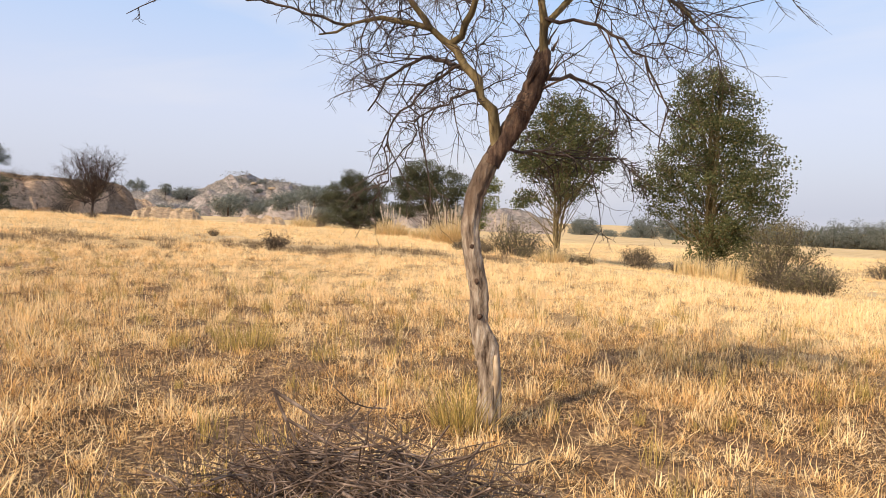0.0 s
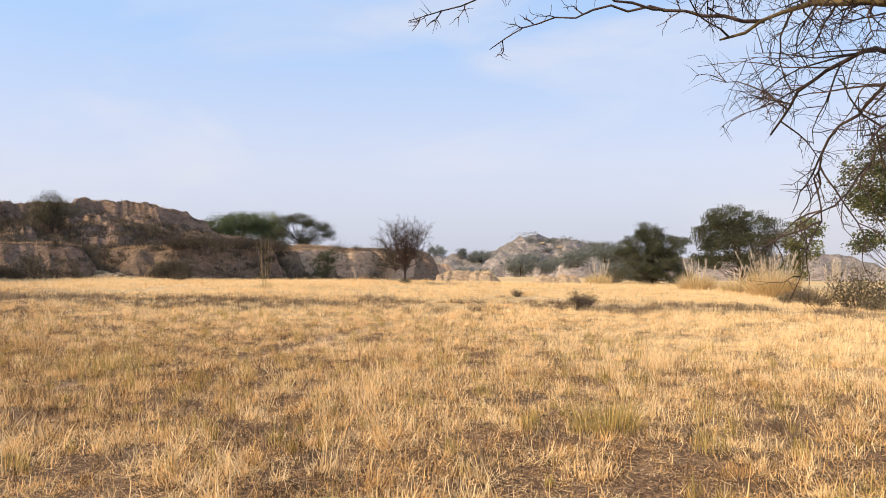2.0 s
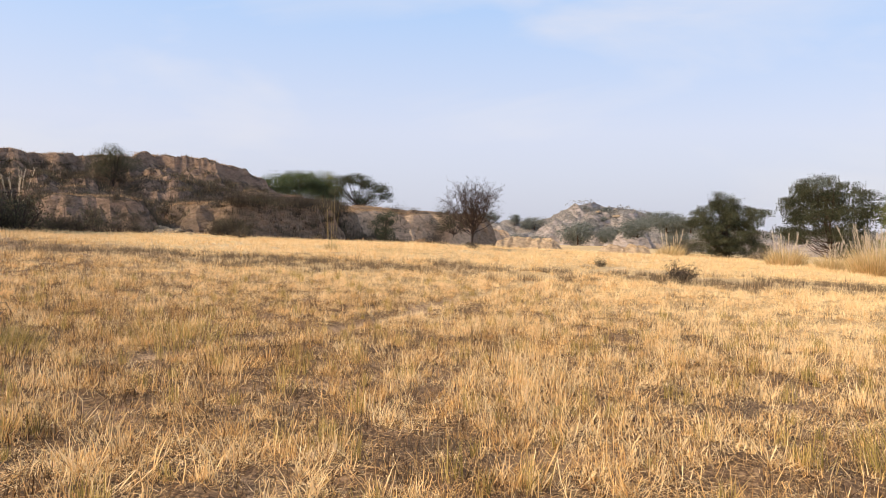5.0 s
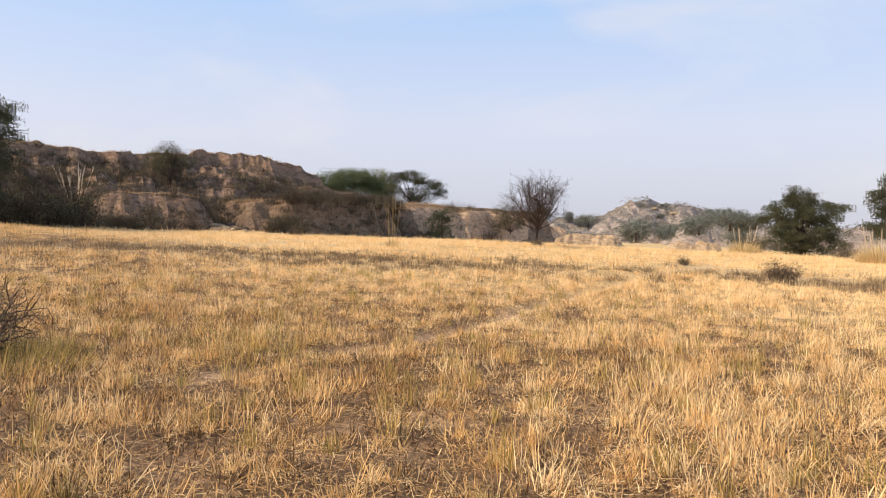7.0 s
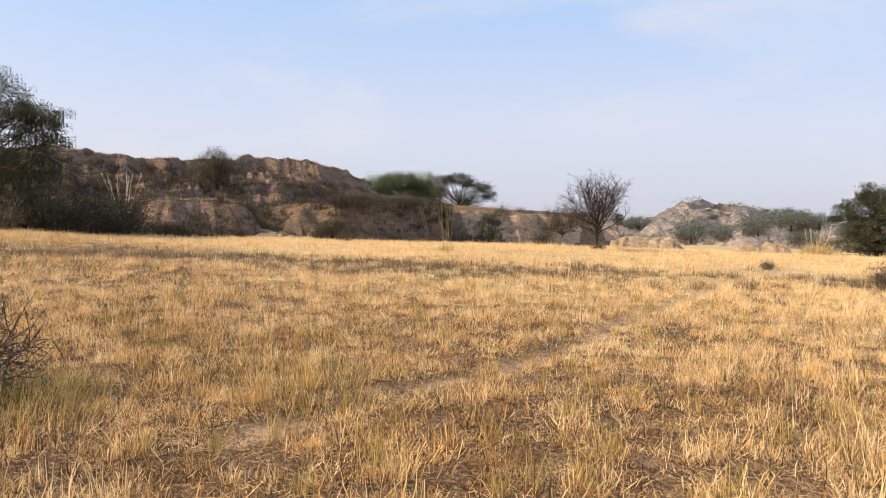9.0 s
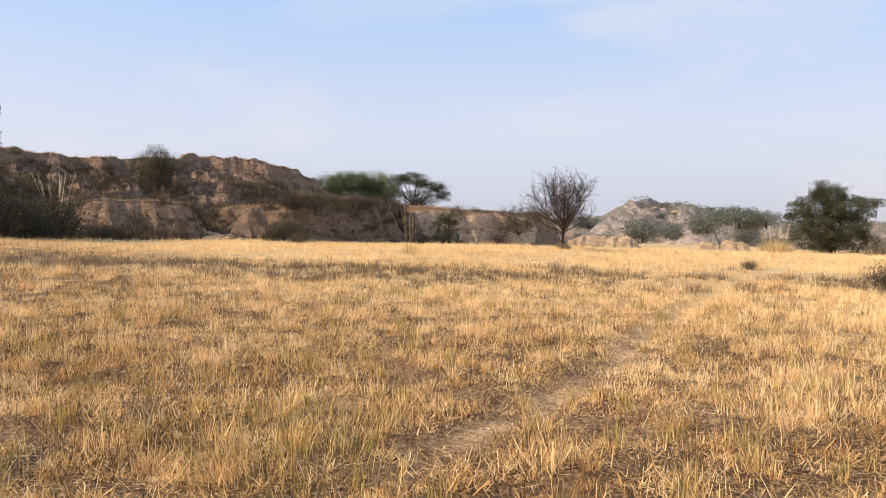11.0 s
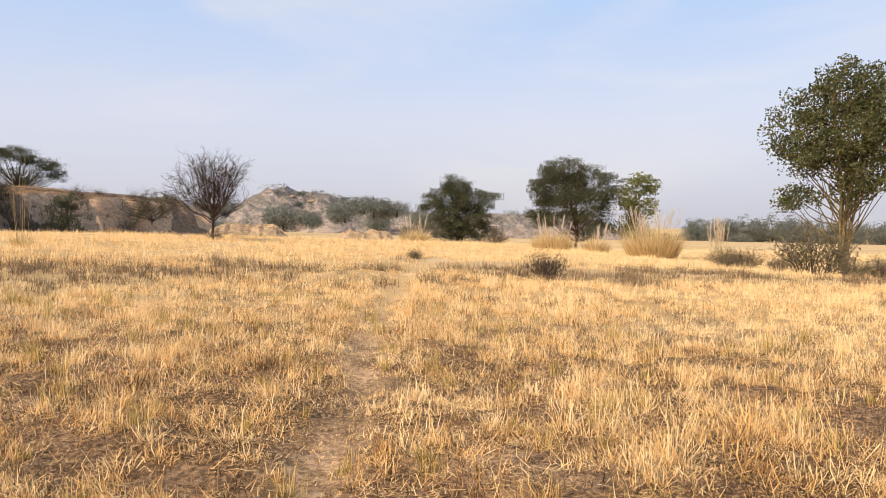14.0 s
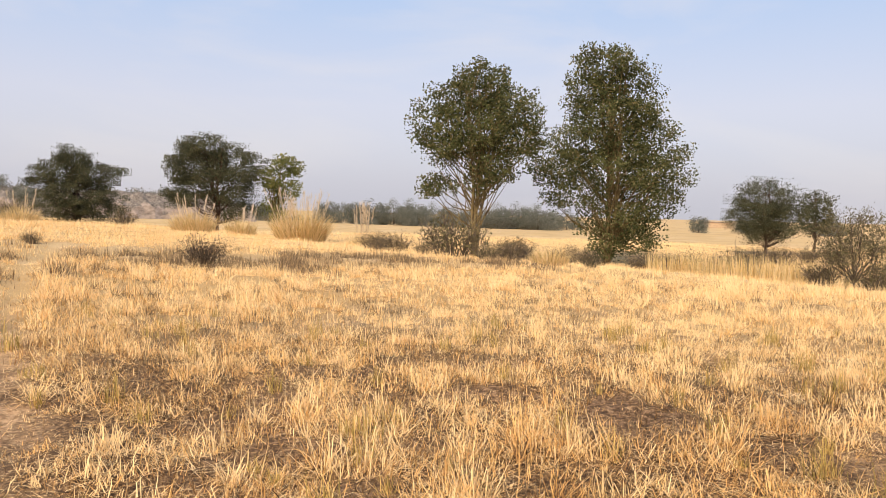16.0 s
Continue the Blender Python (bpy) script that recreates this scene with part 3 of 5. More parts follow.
def bare_acacia(x, y, yaw):
    """The leafless thorn tree beside the brush pile."""
    root = tagged(new("thorn_tree"), "leafless thorn tree with a twisted pale trunk and tangled twigs", "tree")
    trunk = [(0.0, -0.08, 0.115), (0.0, 0.02, 0.10), (0.008, 0.184, 0.093), (-0.001, 0.44, 0.09), (-0.033, 0.609, 0.10), (-0.098, 0.777, 0.078), (-0.099, 1.03, 0.073), (-0.158, 1.281, 0.068),
             (-0.191, 1.49, 0.065), (-0.158, 1.742, 0.072), (-0.081, 1.932, 0.072), (0.0, 2.10, 0.055)]
    depth = [0, 0, 0, 0.01, 0.03, 0.03, 0.0, -0.03, -0.03, 0.0, 0.03, 0.05]
    fine = resample([(s, d, z, r) for (s, z, r), d in zip(trunk, depth)], 84)
    geo = Geo()
    geo.tube(fine[:, :3], fine[:, 3] * 0.93 * (1 + 0.02 * rng.normal(size=84)), 24, 0.03, 0.085)
    part("trunk", geo.mesh("trunk", M_bark_pale, True), root, "pale weathered trunk with peeling bark")
    geo = Geo()
    scar = resample([(0.03, -0.062, 0.20, 0.012), (0.035, -0.066, 0.34, 0.03), (0.04, -0.062, 0.46, 0.03), (0.03, -0.055, 0.56, 0.012)], 10)
    geo.tube(scar[:, :3], scar[:, 3], 8, 0.08)
    part("bare_wood", geo.mesh("bare_wood", M_wood, True), root, "pale barkless scar")
    for s, d, z in ((-0.128, -0.078, 1.10), (-0.098, -0.062, 0.84), (-0.172, -0.088, 1.36)):
        geo = Geo()
        geo.tube([(s, d + 0.03, z), (s, d, z + 0.005), (s + 0.004, d - 0.012, z + 0.006)], [0.024, 0.02, 0.01], 8, 0.15)
        part("knot", geo.mesh("knot", M_bark_dark, True), root, "dark branch knot")
    geo = Geo()
    stub = resample([(-0.05, 0.02, 1.96, 0.068), (0.0, 0.04, 2.08, 0.074), (0.127, 0.04, 2.292, 0.078), (0.224, 0.02, 2.481, 0.082), (0.279, 0.0, 2.668, 0.076), (0.316, 0.0, 2.793, 0.05), (0.32, 0.0, 2.83, 0.028)], 34)
    geo.tube(stub[:, :3], stub[:, 3] * 0.92, 18, 0.05, 0.10)
    for k in range(12):
        p, d = along(stub[:, :3], rng.uniform(0.3, 1.0))
        w = bend(p + rng.normal(size=3) * 0.055, d + rng.normal(size=3) * 0.3, rng.uniform(0.10, 0.24), 0.1, 0.2, 4)
        geo.tube(w, [0.012, 0.010, 0.006, 0.002], 5, 0.2)
    part("broken_limb", geo.mesh("broken_limb", M_bark_dark, True), root, "dark broken limb with splintered end")
    limbs = [
        ([(-0.01, 0.04, 2.1), (-0.041, 0.02, 2.328), (-0.152, 0.0, 2.53), (-0.283, 0.0, 2.711), (-0.392, 0.02, 2.851), (-0.541, 0.06, 2.969), (-0.709, 0.1, 3.025), (-0.998, 0.18, 3.03), (-1.2, 0.25, 3.0), (-1.4, 0.3, 2.95)], 0.045, 0.006),
        ([(-0.385, 0.02, 2.84), (-0.253, -0.02, 3.02), (-0.176, -0.05, 3.186), (-0.15, 0.0, 3.6), (-0.3, 0.15, 4.1)], 0.030, 0.010),
        ([(0.31, 0.0, 2.78), (0.297, 0.02, 2.956), (0.274, 0.0, 3.119), (0.242, 0.0, 3.606), (0.35, 0.1, 4.2), (0.3, 0.1, 4.6)], 0.034, 0.010),
        ([(-0.535, 0.06, 2.96), (-0.72, 0.03, 3.22), (-1.05, 0.1, 3.45), (-1.3, 0.15, 3.5), (-1.5, 0.1, 3.35)], 0.026, 0.008),
        ([(0.29, 0.02, 2.98), (0.55, 0.05, 3.3), (0.95, 0.0, 3.35), (1.2, -0.1, 3.2), (1.45, -0.1, 2.95)], 0.026, 0.008),
        ([(0.2, 0.05, 2.45), (0.35, 0.3, 2.65), (0.6, 0.6, 2.75), (0.9, 0.8, 2.7), (1.2, 0.9, 2.45)], 0.022, 0.007),
        ([(-0.15, 0.0, 2.55), (-0.3, 0.3, 2.75), (-0.6, 0.7, 2.9), (-0.9, 1.0, 2.8), (-1.1, 1.2, 2.5)], 0.022, 0.007),
        ([(0.02, 0.05, 2.1), (0.2, 0.3, 2.1), (0.5, 0.5, 2.12), (0.85, 0.6, 2.07), (1.1, 0.6, 2.1)], 0.016, 0.005),
        ([(-0.17, -0.04, 3.22), (-0.3, -0.4, 3.6), (-0.5, -0.6, 3.75), (-0.65, -0.7, 3.6)], 0.020, 0.007),
        ([(0.26, 0.0, 3.4), (0.5, -0.3, 3.7), (0.7, -0.5, 3.75), (0.9, -0.6, 3.5)], 0.020, 0.007),
        ([(-0.3, 0.1, 4.0), (-0.8, 0.2, 4.2), (-1.3, 0.3, 4.1)], 0.014, 0.006),
        ([(-0.28, 0.0, 2.7), (-0.5, 0.2, 2.62), (-0.75, 0.4, 2.4), (-0.9, 0.55, 2.1), (-0.85, 0.6, 1.85)], 0.013, 0.004),
        ([(-0.15, 0.0, 2.53), (-0.35, 0.1, 2.45), (-0.6, 0.15, 2.3), (-0.7, 0.2, 2.0)], 0.011, 0.004),
        ([(0.3, 0.0, 3.05), (0.7, -0.1, 3.0), (1.0, -0.15, 2.75), (1.2, -0.15, 2.4), (1.15, -0.1, 2.1)], 0.014, 0.004),
        ([(-1.15, 0.24, 3.01), (-1.5, 0.2, 3.1), (-1.9, 0.1, 3.16), (-2.25, 0.05, 3.14), (-2.55, 0.0, 3.08), (-2.75, -0.03, 2.97)], 0.012, 0.003),
        ([(-1.7, 0.15, 3.13), (-2.1, -0.1, 3.2), (-2.6, -0.4, 3.17), (-3.03, -0.64, 3.0)], 0.009, 0.003),
    ]
    fine_twigs = Geo()
    for k, (pts, r0, r1) in enumerate(limbs):
        line = resample(pts, 16)
        line[1:-1] += rng.normal(size=(14, 3)) * 0.012
        geo = Geo()
        geo.tube(line, np.linspace(r0, r1, 16) * (1 + 0.07 * rng.normal(size=16)), 8, 0.05)
        part("limb", geo.mesh("limb", M_bark_olive if k < 5 else M_twig, True), root)
        if k > 13:
            twigs(fine_twigs, line, 7, 0.17, 0.03, 1, 0.005, 0.9, 0.25, 0.15)
            continue
        short = 0.66 if k in (0, 3, 10) else 1.0
        twigs(fine_twigs, line, 17 if k < 5 else 11 if k < 11 else 7, 0.62 * short, 0.08 * short, 2, 0.0078, 0.9, 0.2, 0.2)
        twigs(fine_twigs, line, 9 if k < 5 else 5 if k < 11 else 2, 0.78 * short, 0.14 * short, 2, 0.006, 0.8, 0.16, 0.1)
    part("twig_tangle", fine_twigs.mesh("twig_tangle", M_twig), root, "tangle of thin grey thorny twigs")
    root.matrix_world = pose(x, y, ground_z(x, y), 0, 0, yaw)
    return root


def crown_points(lobes, leaves_per_clump, clump, shell=0.55, layer=0.75):
    """Places of leaves, in clumps that fill rounded lobes towards their outside, and the clumps' middles."""
    out, mids = [], []
    for cx, cy, cz, rx, ry, rz, count in lobes:
        d = rng.normal(size=(count, 3))
        d /= np.linalg.norm(d, axis=1)[:, None]
        r = rng.uniform(shell ** 3, 1.0, count) ** (1 / 3) * rng.uniform(0.76, 1.12, count)
        m = np.array([cx, cy, cz]) + d * r[:, None] * np.array([rx, ry, rz])
        mids.append(m)
        size = clump * rng.uniform(0.6, 1.4, count)
        k = rng.poisson(leaves_per_clump, count) + 3
        out.append(np.repeat(m, k, 0) + np.clip(rng.normal(size=(k.sum(), 3)), -1.25, 1.25) * np.repeat(size, k)[:, None] * np.array([1, 1, layer]))
    return np.concatenate(out), np.concatenate(mids)


def leafy_tree(name, label, x, y, trunk, lobes, leaf, per_clump, clump, leaf_mat, bark, r0, yaw=0, branches=60, stems=1, shell=0.5, sink=0.05, base=None, category="tree", limbs=8, layer=0.75):
    root = tagged(new(name), label, category)
    trunk = np.asarray(trunk, float)
    places, mids = crown_points(lobes, per_clump, clump, shell, layer)
    geo = Geo()
    lines = []
    for k in range(stems):
        off = np.array([0.0, 0.0, 0.0]) if k == 0 else np.array([rng.normal() * 0.12, rng.normal() * 0.12, 0])
        lean = np.array([rng.normal() * 0.5, rng.normal() * 0.5, 0]) * (k > 0)
        t = resample(trunk, 14)
        t = t + off + lean * np.linspace(0, 1, 14)[:, None] + rng.normal(size=(14, 3)) * 0.03 * np.linspace(0, 1, 14)[:, None]
        lines.append(t)
        geo = Geo()
        geo.tube(t, np.linspace(r0, r0 * 0.3, 14) * (1.0 if k == 0 else 0.7), 9, 0.05)
        part("trunk" if k == 0 else "side_stem", geo.mesh("trunk", bark, True), root)
    geo = Geo()
    pick = mids[rng.permutation(len(mids))[:branches]]
    for k, m in enumerate(pick):
        t = lines[rng.integers(len(lines))]
        f = np.clip((m[2] - t[0, 2]) / (t[-1, 2] - t[0, 2]) - rng.uniform(0.12, 0.4), 0.12, 0.95)
        p, d = along(t, f)
        c = (p + m) / 2 + np.array([0, 0, -0.06 * np.linalg.norm(m - p)]) + rng.normal(size=3) * 0.06 * np.linalg.norm(m - p)
        line = resample([p, (p + c) / 2 + rng.normal(size=3) * 0.03, c, (m + c) / 2, m], 6)
        if k < limbs:
            one = Geo()
            one.tube(line, np.linspace(r0 * 0.42, r0 * 0.08, 6), 6, 0.05)
            part("limb", one.mesh("limb", bark, True), root)
        else:
            geo.tube(line, np.linspace(r0 * 0.3, r0 * 0.06, 6), 4)
    part("branchwork", geo.mesh("branchwork", bark), root)
    geo = Geo()
    geo.leaves(places, leaf)
    part("crown", geo.mesh("crown", leaf_mat), root)
    root.matrix_world = pose(x, y, (ground_z(x, y) if base is None else base) - sink, 0, 0, yaw)
    return root


def twig_tree(name, label, x, y, height_m, width, base, bark, stem=0.35, n=26, yaw=0, leaf_mat=None, leaf=0.05, leaf_count=0, category="tree"):
    """A small vase-shaped tree of bare upswept branches; with a few fine leaves where leaf_mat is given."""
    root = tagged(new(name), label, category)
    geo = Geo()
    t = bend((0, 0, -0.1), (0.05, 0.02, 1), height_m * stem, 0, 0.05, 7)
    geo.tube(t, np.linspace(0.02 * height_m, 0.013 * height_m, 7), 8, 0.08)
    part("trunk", geo.mesh("trunk", bark, True), root)
    geo, ends = Geo(), []
    for k in range(n):
        a, e = k * 2.399, rng.uniform(0.02, 1.0)
        reach = width / 2 * math.sqrt(e)
        top = height_m * (1.0 - 0.5 * e ** 1.8) * rng.uniform(0.86, 1.04)
        p, d = along(t, rng.uniform(0.55, 1.0))
        tip = np.array([math.cos(a) * reach, math.sin(a) * reach, top])
        midp = p + (tip - p) * 0.5 + np.array([math.cos(a), math.sin(a), 0]) * reach * 0.16
        line = resample([p, midp, tip], 8)
        line[1:] += rng.normal(size=(7, 3)) * 0.012 * height_m
        geo.tube(line, np.linspace(0.007 * height_m, 0.0022 * height_m, 8), 4)
        ends += twigs(geo, line, 13, 0.17 * height_m, -0.03, 1, 0.0024 * height_m, 0.75, 0.14, 0.3)
    part("branchwork", geo.mesh("branchwork", bark), root)
    if leaf_mat:
        ends = np.array(ends)
        at = ends[rng.integers(len(ends), size=leaf_count)] + rng.normal(size=(leaf_count, 3)) * 0.035 * height_m
        geo = Geo()
        geo.leaves(at, leaf)
        part("crown", geo.mesh("crown", leaf_mat), root)
    root.matrix_world = pose(x, y, base, 0, 0, yaw)
    return root


YAW0 = 27.68
thorn_tree = bare_acacia(-2.18, 5.0, YAW0)

# the two broad-leaved trees
leafy_tree("broadleaf_tree", "slender broad-leaved tree with a round crown above dry scrub", -11.5, 33.8,
           [(0, 0, -0.5), (-0.05, 0, 1.2), (0.1, 0, 2.5), (0.1, 0, 4.2), (0.0, 0, 6.4)],
           [(0.2, 0, 6.6, 1.3, 1.3, 1.0, 62), (-0.9, 0.3, 6.0, 1.2, 1.2, 0.9, 46), (-1.6, 0.1, 5.0, 1.2, 1.3, 1.1, 56), (1.3, 0, 5.6, 1.3, 1.4, 1.0, 60), (1.6, -0.2, 4.5, 1.2, 1.3, 0.9, 50),
            (0.1, 0.2, 4.8, 1.5, 1.6, 1.1, 62), (-0.9, 0, 4.0, 1.3, 1.3, 0.7, 34), (0.7, 0, 3.5, 1.2, 1.2, 0.7, 30), (-1.6, 0, 2.55, 0.8, 0.8, 0.35, 20), (0.2, 0, 2.9, 0.8, 0.8, 0.6, 18)],
           0.115, 62, 0.25, M_leaf, M_bark_olive, 0.10, 0, 120, 3, base=0.0)
leafy_tree("broadleaf_tree", "tall bushy broad-leaved tree leafed down to the grass", -5.3, 37.9,
           [(0, 0, 0), (0.1, 0, 2.5), (0.0, 0, 5.0), (0.0, 0, 9.3)],
           [(-0.3, 0, 9.2, 1.5, 1.4, 1.0, 66), (-1.2, 0.2, 8.0, 1.2, 1.3, 1.1, 52), (0.9, 0, 8.0, 1.5, 1.4, 1.2, 66), (0.1, 0, 6.8, 2.2, 2.0, 1.1, 84), (1.6, 0.1, 6.2, 1.6, 1.6, 1.1, 64),
            (2.3, 0, 4.6, 1.8, 1.7, 1.2, 78), (-1.2, 0, 5.6, 1.7, 1.7, 1.1, 66), (-2.3, 0.1, 4.5, 1.5, 1.5, 1.0, 58), (0.4, 0, 4.4, 2.3, 2.1, 1.2, 84), (1.8, 0, 3.0, 1.9, 1.8, 1.0, 70),
            (-1.5, 0, 3.2, 1.7, 1.6, 0.8, 42), (0.5, 0, 2.0, 2.0, 1.8, 0.9, 60), (1.4, 0, 1.2, 1.2, 1.2, 0.6, 26), (0.0, 0, 0.9, 1.0, 1.0, 0.5, 20)],
           0.12, 58, 0.29, M_leaf, M_bark_olive, 0.13, 0, 150, 3)

# bushy trees behind the yellow grass
leafy_tree("acacia_bush", "dense grey-green acacia bush branching from the ground", -40.4, 58.9,
           [(0, 0, 0), (0.1, 0, 1.5), (0.0, 0, 3.2), (-0.2, 0, 5.2)],
           [(-0.3, 0, 4.9, 1.3, 1.3, 1.0, 70), (-1.0, 0, 3.7, 1.9, 1.9, 1.2, 90), (1.2, 0, 3.8, 1.9, 1.9, 1.1, 90), (0.2, 0, 2.3, 2.9, 2.7, 1.4, 150), (-0.9, 0, 1.2, 2.2, 2.2, 0.9, 70),
            (1.7, 0, 1.2, 1.9, 1.9, 0.9, 60), (2.9, 0, 4.2, 0.5, 0.5, 0.25, 8), (-2.9, 0, 3.2, 0.5, 0.5, 0.5, 12)],
           0.095, 120, 0.3, M_leaf_grey, M_twig, 0.10, 24, 110, 4, 0.45, layer=0.6)
leafy_tree("acacia_bush", "spreading dark green acacia behind clumps of tall reed grass", -26.8, 49.0,
           [(0, 0, 0), (0.1, 0, 1.2), (-0.2, 0, 2.8), (-0.2, 0, 5.2)],
           [(-0.6, 0, 5.2, 1.6, 1.6, 0.95, 84), (-1.5, 0, 4.0, 1.6, 1.6, 1.1, 80), (1.2, 0, 4.2, 1.8, 1.7, 1.2, 92), (0.0, 0, 3.0, 2.6, 2.3, 1.1, 94), (-2.0, 0, 2.3, 1.2, 1.2, 0.7, 30), (1.3, 0, 1.8, 1.4, 1.4, 1.0, 38)],
           0.095, 120, 0.3, M_leaf_grey, M_bark_dark, 0.09, 24, 100, 3, 0.4, layer=0.6)
leafy_tree("young_tree", "small light green tree beside a dark acacia", -23.4, 50.4,
           [(0, 0, 0), (0.1, 0, 1.4), (0.1, 0, 2.8), (0.2, 0, 4.6)],
           [(0.6, 0, 4.6, 1.1, 1.0, 0.7, 38), (-0.5, 0, 3.8, 1.0, 1.0, 0.8, 32), (0.5, 0, 3.2, 1.1, 1.0, 0.8, 32), (0.0, 0, 1.9, 0.9, 0.9, 0.9, 20)],
           0.16, 32, 0.26, M_leaf_light, M_bark_olive, 0.06, 24, 40, 2, 0.3)
# plain in the north-east
leafy_tree("round_tree", "round dark green tree on the dry plain", 8.1, 51.7,
           [(0, 0, 0), (0.0, 0, 1.2), (0.1, 0, 2.4), (0.1, 0, 4.4)],
           [(0, 0, 3.6, 2.2, 2.2, 1.5, 130), (-0.8, 0, 2.6, 1.9, 1.9, 1.2, 90), (1.0, 0, 2.5, 1.7, 1.7, 1.1, 80), (0, 0, 1.6, 1.9, 1.8, 0.7, 60)],
           0.085, 110, 0.3, M_leaf_grey, M_bark_dark, 0.10, 0, 70, 2, layer=0.7)
leafy_tree("small_tree", "small upright grey-green tree on the dry plain", 14.2, 57.6,
           [(0, 0, 0), (0.1, 0, 1.0), (0.0, 0, 2.4), (0.0, 0, 4.0)],
           [(0, 0, 3.3, 1.1, 1.1, 1.3, 60), (0.1, 0, 2.2, 1.2, 1.2, 1.0, 46)], 0.14, 44, 0.25, M_leaf_grey, M_bark_dark, 0.07, 0, 40, 2)
twig_tree("sapling", "sparse thorny sapling with few leaves above a dark bush", -1.25, 24.6, 2.1, 2.3, ground_z(-1.25, 24.6), M_twig_grey, 0.2, 22, 0, M_scrub_olive, 0.05, 8000)

# hill foot, terrace and plateau
twig_tree("bare_tree", "small leafless vase-shaped tree in yellow grass", -37.0, 27.6, 3.75, 4.2, ground_z(-37.0, 27.6), M_twig, 0.40, 52)
twig_tree("thorn_bush", "leafless thorn bush on the terrace's edge", -66.2, 48.6, 3.0, 5.6, top_z(-66.2, 48.6) - 0.2, M_twig, 0.15, 34, 0, M_scrub_green, 0.09, 6000)
leafy_tree("plateau_tree", "rounded bright green tree on the plateau", -86.8, 40.4,
           [(0, 0, 0), (0, 0, 1.5), (0, 0, 3.4), (0, 0, 5.4)],
           [(0, 0.4, 4.7, 2.8, 3.2, 1.2, 120), (0, -3.0, 4.1, 2.2, 2.6, 1.2, 90), (0, 3.2, 4.0, 2.4, 2.4, 1.3, 90), (0, -4.4, 2.8, 1.8, 1.6, 1.0, 50), (0, 0, 2.6, 3.2, 4.8, 1.3, 110), (0, 4.4, 2.6, 1.8, 1.4, 1.0, 40)],
           0.11, 170, 0.42, M_leaf_green, M_bark_dark, 0.14, 0, 60, 3, 0.5, base=top_z(-86.8, 40.4) - 0.9)
leafy_tree("plateau_tree", "slender pale green tree on the plateau", -86.5, 44.0,
           [(0, 0, 0), (0, 0, 1.5), (0, 0, 3.0), (0, 0, 4.6)],
           [(0, 0, 4.0, 1.6, 1.6, 1.1, 40), (0.2, 0, 2.8, 1.8, 1.6, 1.0, 36)], 0.11, 60, 0.34, M_leaf_light, M_twig, 0.09, 60, 36, 3, 0.3, base=top_z(-86.5, 44.0) + 0.1)
leafy_tree("thorn_tree", "open-crowned grey thorn tree on the terrace", -76.0, 42.9,
           [(0, 0, -0.2), (0.05, 0, 0.4), (0.0, 0, 0.8), (0.0, 0, 1.3)],
           [(-0.5, 0.9, 3.9, 1.2, 1.3, 0.6, 34), (0.3, -0.9, 4.2, 1.2, 1.3, 0.6, 34), (0, -2.3, 3.9, 1.2, 1.4, 0.6, 34), (0, 2.4, 3.3, 1.2, 1.3, 0.6, 34), (0, -3.0, 2.8, 1.0, 1.0, 0.5, 20), (0, 3.2, 2.4, 1.0, 1.0, 0.5, 20), (0, 0, 2.6, 1.8, 2.2, 0.6, 30), (0, 0.3, 1.7, 1.4, 2.2, 0.5, 26)],
           0.085, 120, 0.32, M_leaf_grey, M_twig, 0.13, 0, 50, 5, 0.25, base=top_z(-76.0, 42.9) - 0.7, layer=0.6, limbs=14)
leafy_tree("acacia_bush", "grey-green bush growing on the terrace's broken face", -60.2, 36.2,
           [(0, 0, 0), (0.1, 0, 0.8), (0.0, 0, 1.6), (0.2, 0, 3.0)],
           [(0.2, 0, 2.6, 1.1, 1.1, 0.6, 36), (-0.2, 0, 1.6, 1.3, 1.2, 0.9, 50), (0.1, 0, 0.7, 1.0, 1.0, 0.6, 24)], 0.11, 40, 0.2, M_leaf_grey, M_twig, 0.06, 60, 30, 3, 0.4, base=ground_z(-60.2, 36.2))
leafy_tree("hill_tree", "flat-crowned dark acacia at the hill's foot", -54.7, -0.6,
           [(0, 0, -0.8), (0.1, 0, 2.0), (-0.3, 0, 4.0), (-0.2, 0, 7.6)],
           [(-0.2, 0, 7.6, 2.2, 2.4, 1.1, 80), (-0.4, 1.2, 6.2, 2.6, 2.6, 1.0, 90), (0.0, 3.0, 5.2, 1.8, 1.8, 0.7, 50), (0.0, -2.0, 5.4, 2.4, 2.4, 1.0, 70), (0.0, 1.2, 4.2, 2.6, 2.6, 0.9, 70), (0, 0.5, 2.6, 2.4, 2.2, 0.9, 50), (0, 2.2, 3.2, 2.0, 2.2, 1.0, 70), (0, 1.2, 1.4, 2.4, 2.6, 0.9, 70), (0, 2.6, 6.2, 1.6, 1.8, 0.7, 50)],
           0.085, 130, 0.34, M_leaf_grey, M_bark_dark, 0.15, 0, 90, 2, 0.4, base=1.9, layer=0.55)
leafy_tree("hill_bush", "rounded dusty green bush on the hill's shoulder", -67.0, 14.5,
           [(0, 0, 0), (0, 0, 0.8), (0, 0, 1.6), (0, 0, 2.8)],
           [(0, 0.3, 2.7, 1.1, 1.2, 0.7, 40), (0, -0.8, 2.2, 1.2, 1.3, 0.7, 44), (0, 1.1, 1.9, 1.1, 1.1, 0.7, 36), (0, 0, 1.4, 1.7, 1.8, 0.8, 44)], 0.07, 80, 0.26, M_scrub_green, M_twig, 0.08, 0, 44, 4, 0.4, base=top_z(-67.0, 14.5))


